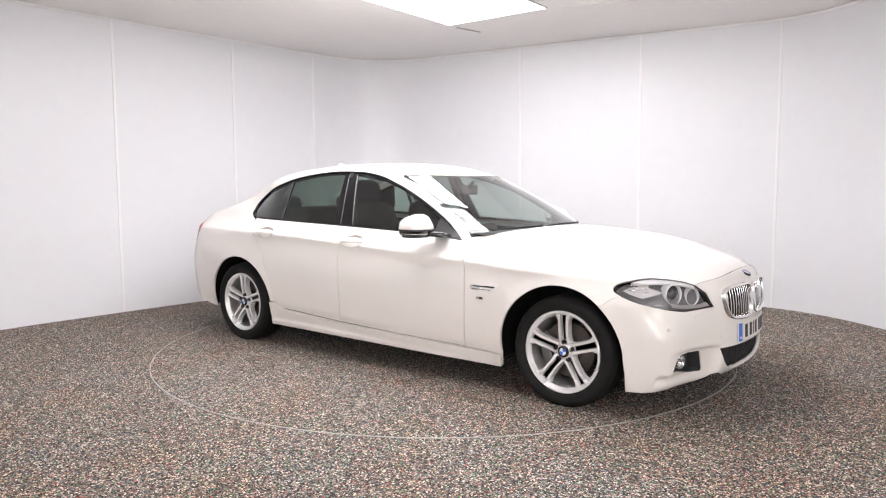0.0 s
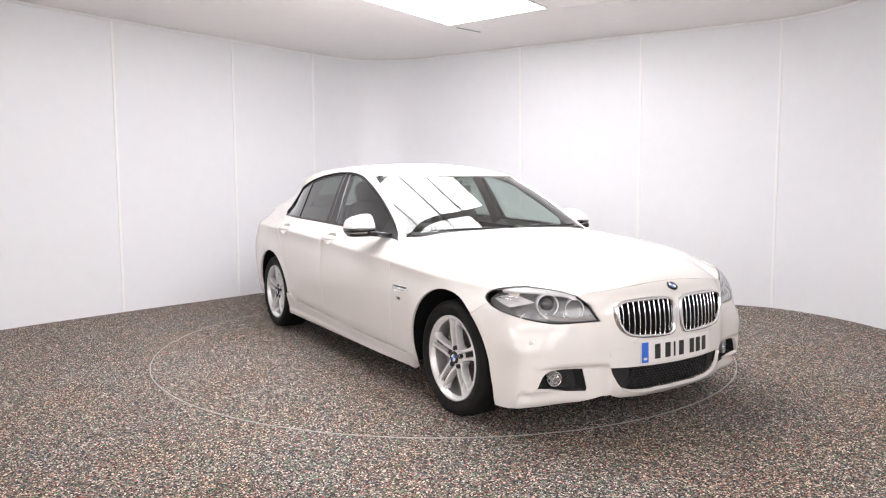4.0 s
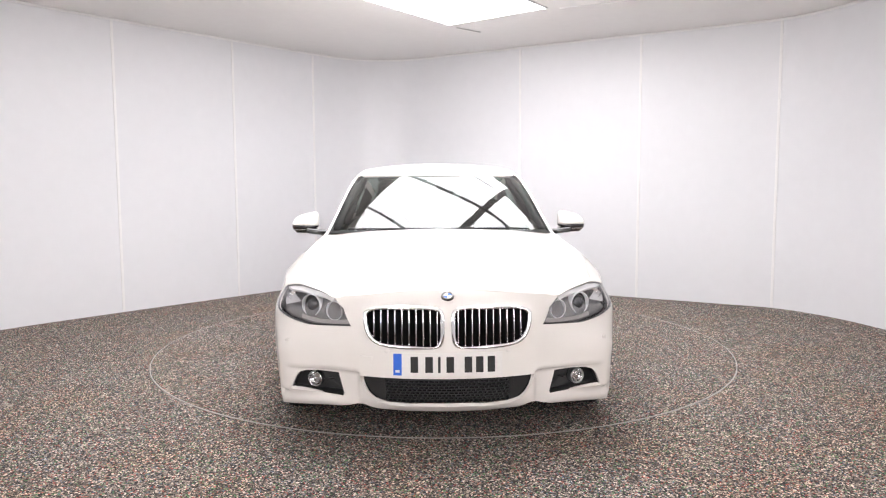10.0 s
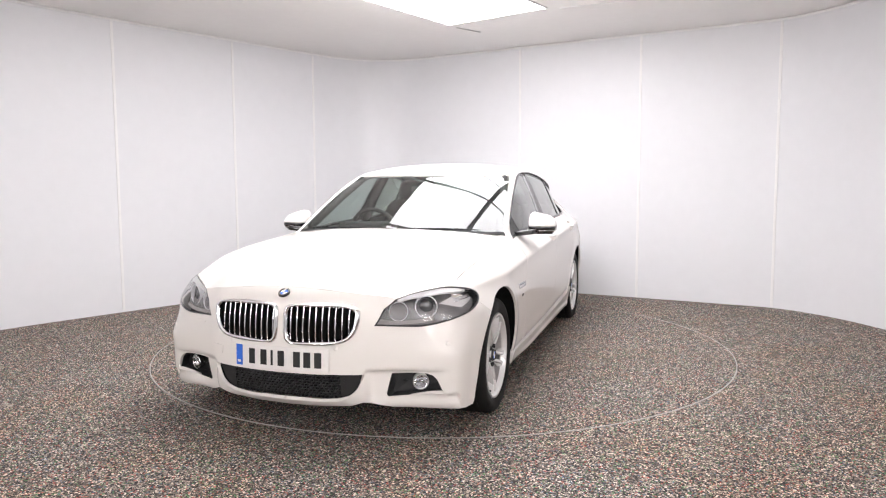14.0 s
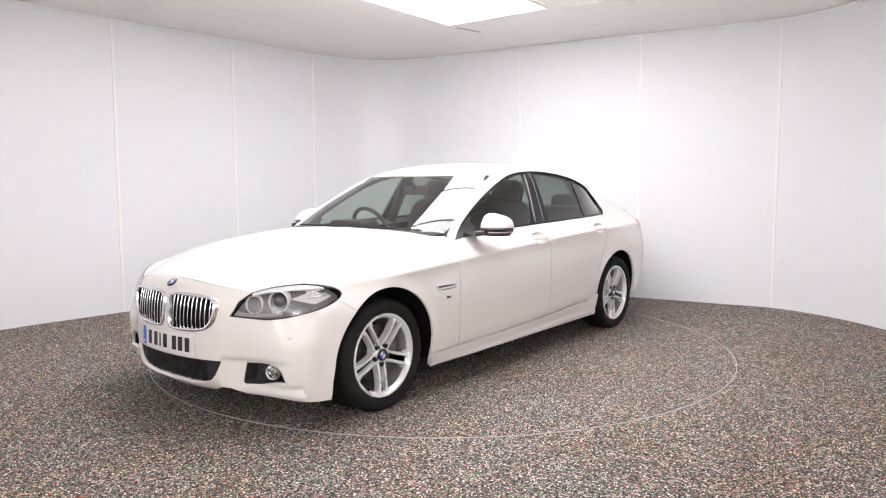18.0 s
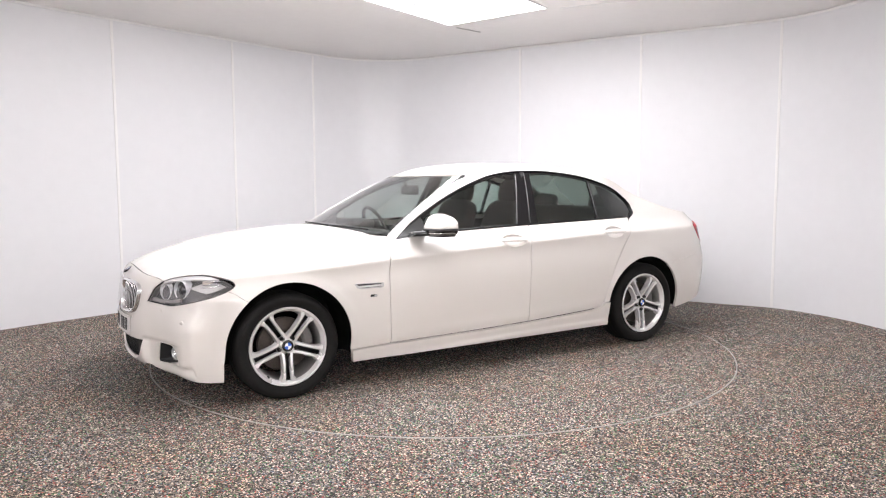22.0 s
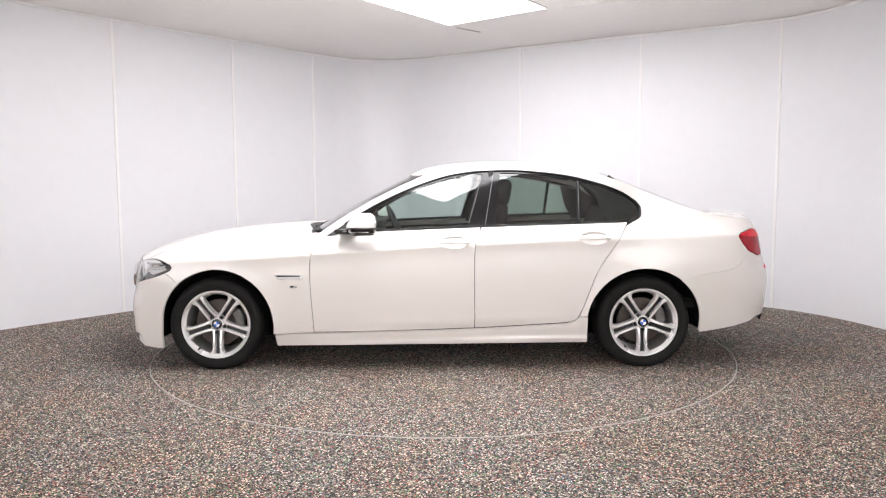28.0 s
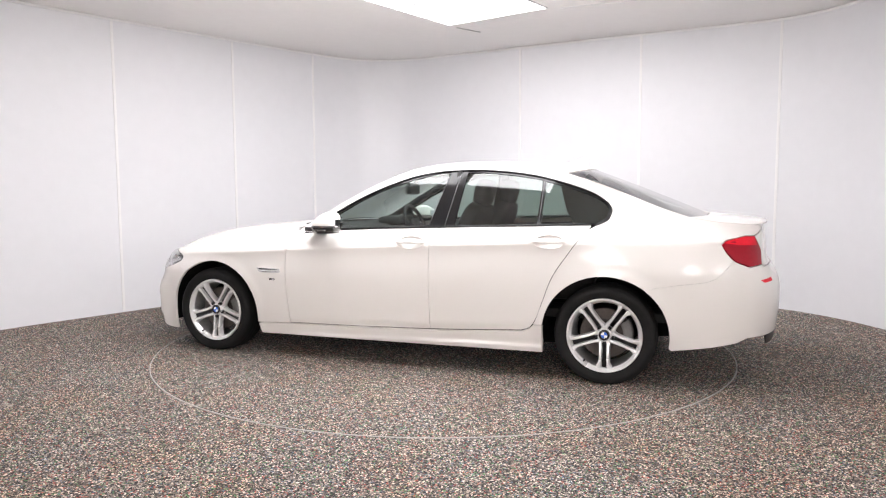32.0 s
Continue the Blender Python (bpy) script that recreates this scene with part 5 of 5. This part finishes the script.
    part("backrest", box(bmesh.new(), (0.14, 1.28, 0.60), (-1.38, 0, 0.80), 0.05, Matrix.Rotation(radians(-22), 4, "Y")), SEAT, bench)
    for y in (0.38, -0.38):
        part("headrest", pillow(bmesh.new(), (0.11, 0.29, 0.15), (-1.50, y, 1.115), Matrix.Rotation(radians(-12), 4, "Y"), 0.6), SEAT, bench)
    part("parcel_shelf", box(bmesh.new(), (0.56, 1.16, 0.03), (-1.80, 0, 1.02), 0.01), DASH, car, "", False)
    # rear-view mirror and headlining
    bm = box(bmesh.new(), (0.035, 0.24, 0.075), (0.18, 0, 1.235), 0.014)
    tube(bm, [(0.19, 0, 1.25), (0.235, 0, 1.30)], 0.012, 8)
    part("inside_mirror", bm, PLASTIC, car, "black inside mirror")
    lin = span(bmesh.new(), [(0.12, 0, 1.335), (-0.2, 0, 1.400), (-0.6, 0, 1.418), (-1.0, 0, 1.405), (-1.28, 0, 1.37)], [(0.0, 0.58, 1.325), (-0.3, 0.565, 1.365), (-0.65, 0.56, 1.375), (-0.95, 0.55, 1.355), (-1.2, 0.53, 1.31)], rows=12, cols=17, flange=0)
    part("headlining", lin, DASH, car, "dark headlining")
    for s in (1, -1):
        part("pillar_lining", flip_if(tube(bmesh.new(), [(-0.34, 0.76, 0.95), (-0.40, 0.70, 1.15), (-0.44, 0.60, 1.36)], 0.035, 8), s), DASH, car)
        part("pillar_lining", flip_if(tube(bmesh.new(), [(0.70, 0.71, 0.97), (0.38, 0.655, 1.15), (0.05, 0.59, 1.325)], 0.026, 8), s), DASH, car)
        part("pillar_lining", flip_if(tube(bmesh.new(), [(-1.50, 0.63, 1.0), (-1.55, 0.55, 1.12), (-1.30, 0.49, 1.32)], [0.06, 0.06, 0.03], 8), s), DASH, car)


def build_wheel(first, caliper_at):
    """One wheel, its outer face to +y: five pairs of spokes, the first pair at an angle; the tyre is pressed flat on the ground."""
    proto = new("wheel")
    proto.parent = car
    proto["label"] = "silver alloy wheel with five pairs of spokes"
    R = 0.323
    tyre = [(0.232, -0.105), (0.250, -0.112), (0.285, -0.124), (0.305, -0.118), (0.316, -0.104), (R - 0.002, -0.088)]
    for h in (-0.060, -0.022, 0.022, 0.060):
        tyre += [(R, h - 0.013), (R - 0.006, h - 0.008 + 0.004), (R - 0.006, h + 0.004), (R, h + 0.008)]
    tyre += [(R - 0.002, 0.088), (0.317, 0.101), (0.309, 0.113), (0.303, 0.1165), (0.301, 0.1190), (0.290, 0.1225), (0.275, 0.1235), (0.272, 0.1222), (0.262, 0.1210), (0.2535, 0.118), (0.2505, 0.1165), (0.244, 0.113), (0.239, 0.106), (0.236, 0.09)]
    bm = lathe(bmesh.new(), tyre, n=96)
    for v in bm.verts:
        if v.co.z < -HUB:
            v.co.y *= 1 + 0.6 * (-HUB - v.co.z)
            v.co.z = -HUB + 0.0005
    bmesh.ops.recalc_face_normals(bm, faces=bm.faces)
    part("tyre", sharpen(bm, 0.7), RUBBER, proto, "black rubber tyre")
    rim = [(0.242, 0.092), (0.2445, 0.106), (0.2445, 0.112), (0.242, 0.1145), (0.232, 0.1135), (0.2285, 0.109), (0.2265, 0.100), (0.2195, 0.094), (0.2165, 0.086), (0.212, 0.066), (0.204, -0.10)]
    rim = [(r * 0.975, h) for r, h in rim]
    bm = lathe(bmesh.new(), rim[:9], n=96)
    bmesh.ops.recalc_face_normals(bm, faces=bm.faces)
    part("rim", sharpen(bm, 0.7), ALLOY, proto, "bright silver rim")
    bm = lathe(bmesh.new(), rim[8:], n=72)
    bmesh.ops.recalc_face_normals(bm, faces=bm.faces)
    part("barrel", bm, ALLOY_IN, proto)
    bm = lathe(bmesh.new(), [(0.066, 0.030), (0.066, 0.062), (0.060, 0.072), (0.046, 0.080), (0.038, 0.088), (0.034, 0.088)], n=48)
    part("hub", bm, ALLOY, proto)
    for k in range(5):
        base = radians(first + 72 * k)
        for sgn in (-1, 1):
            bm = bmesh.new()
            rows = []
            for j in range(17):
                f = j / 16
                r = 0.044 + 0.180 * f
                flare = step(0.74, 0.97, f)
                # roots lean towards the neighbouring pair, feet splay where they meet the rim
                off = 0.0215 + 0.010 * max(0, 0.30 - f) + 0.0035 * f + 0.0055 * flare
                wi = 0.0084 + 0.0050 * flare
                wo = 0.0092 + 0.0040 * step(0.22, 0.0, f) + 0.0150 * flare
                h = 0.082 + 0.010 * math.sin(math.pi * min(1, f * 0.9)) + 0.015 * f
                low = 0.042 - 0.016 * flare
                sec = [(-wi * 1.35, h - low), (-wi * 1.02, h - 0.010), (-wi * 0.78, h - 0.0015), (0, h), (wo * 0.78, h - 0.0015), (wo * 1.02, h - 0.010), (wo * 1.35, h - low)]
                row = []
                for a, hh in sec:
                    lx = sgn * (off + a)
                    row.append(bm.verts.new((r * math.cos(base) - lx * math.sin(base), hh, r * math.sin(base) + lx * math.cos(base))))
                rows.append(row)
            for p, q in zip(rows, rows[1:]):
                for i in range(6):
                    bm.faces.new((p[i], p[i + 1], q[i + 1], q[i]))
            bm.faces.new(rows[-1])
            bmesh.ops.recalc_face_normals(bm, faces=bm.faces)
            part("spoke", sharpen(bm, 0.5), ALLOY, proto)
        # dark sheet in the gap between the two spokes of a pair, set back, and the bolt in its well
        bm = bmesh.new()
        rows = []
        for j in range(7):
            f = j / 6
            r = 0.066 + 0.150 * f
            rows.append([bm.verts.new((r * math.cos(base) - lx * math.sin(base), 0.058 + 0.022 * f, r * math.sin(base) + lx * math.cos(base))) for lx in (-0.018 - 0.006 * f, 0.018 + 0.006 * f)])
        for p, q in zip(rows, rows[1:]):
            bm.faces.new((p[0], p[1], q[1], q[0]))
        bmesh.ops.solidify(bm, geom=bm.faces[:], thickness=0.006)
        part("gap_sheet", bm, SLOT, proto, "dark sheet in the gap between two spokes", False)
        bm = lathe(bmesh.new(), [(0.0135, 0.092), (0.0130, 0.074), (0.0100, 0.074), (0.0095, 0.085), (0.0005, 0.086)], n=16)
        bmesh.ops.translate(bm, vec=(0.0535 * math.cos(base), 0.0, 0.0535 * math.sin(base)), verts=bm.verts)
        bmesh.ops.recalc_face_normals(bm, faces=bm.faces)
        part("bolt", bm, PLASTIC, proto)
    cap = lathe(bmesh.new(), [(0.035, 0.080), (0.035, 0.094), (0.0005, 0.096)], n=32)
    part("centre_cap", cap, BLACK, proto)
    roundel(proto, Matrix.Translation((0, 0.095, 0)), 0.033)
    a = radians(first + 36)
    bm = lathe(bmesh.new(), [(0.0065, 0.084), (0.006, 0.110), (0.004, 0.112), (0.0005, 0.112)], n=10)
    bmesh.ops.translate(bm, vec=(0.212 * math.cos(a), 0.0, 0.212 * math.sin(a)), verts=bm.verts)
    part("valve", bm, PLASTIC, proto)
    bm = lathe(bmesh.new(), [(0.070, 0.030), (0.084, 0.030), (0.088, 0.022), (0.160, 0.022), (0.163, 0.018), (0.163, -0.004), (0.085, -0.004)], n=56)
    bmesh.ops.recalc_face_normals(bm, faces=bm.faces)
    part("brake_disc", sharpen(bm), STEEL, proto, "worn steel brake disc")
    bm = bmesh.new()
    rows = []
    for j in range(13):
        a = radians(caliper_at - 34 + 68 * j / 12)
        rows.append([bm.verts.new((r * math.cos(a), h, r * math.sin(a))) for r, h in ((0.112, -0.016), (0.112, 0.036), (0.126, 0.043), (0.165, 0.043), (0.176, 0.036), (0.176, -0.016))])
    for p, q in zip(rows, rows[1:]):
        for k in range(6):
            bm.faces.new((p[k], p[(k + 1) % 6], q[(k + 1) % 6], q[k]))
    bm.faces.new(rows[0])
    bm.faces.new(rows[-1][::-1])
    bmesh.ops.recalc_face_normals(bm, faces=bm.faces)
    part("caliper", bm, CALIPER, proto, "grey brake caliper", False)
    return proto


HUB = 0.3155


def build_wheels():
    left, right = build_wheel(-90, 180), build_wheel(90, 0)
    turn = Matrix.Rotation(math.pi, 4, "Z")
    left.matrix_basis = Matrix.Translation((1.484, 0.783, HUB))
    copy_thing(left, Matrix.Translation((-1.484, 0.783, HUB)))
    right.matrix_basis = Matrix.Translation((1.484, -0.778, HUB)) @ turn
    copy_thing(right, Matrix.Translation((-1.484, -0.778, HUB)) @ turn)


fdoors, rdoors = build_sides()
build_glass(fdoors, rdoors)
build_top()
build_front()
build_lamps()
build_rear()
build_fittings()
build_inside()
build_wheels()


# ---- movement: car and turntable turn together at a steady pace ----
def motions():
    car_rows, deck_rows = [], []
    for k in range(33):
        deg = -37.806 - 5.0609 * k
        turn = pose(0, 0, 0, 0, 0, deg)
        car_rows.append((k, turn @ Matrix.Translation((0.0965, -0.0440, 0.0))))
        deck_rows.append((k, turn))
    walk(car, car_rows)
    walk(turntable, deck_rows)


motions()
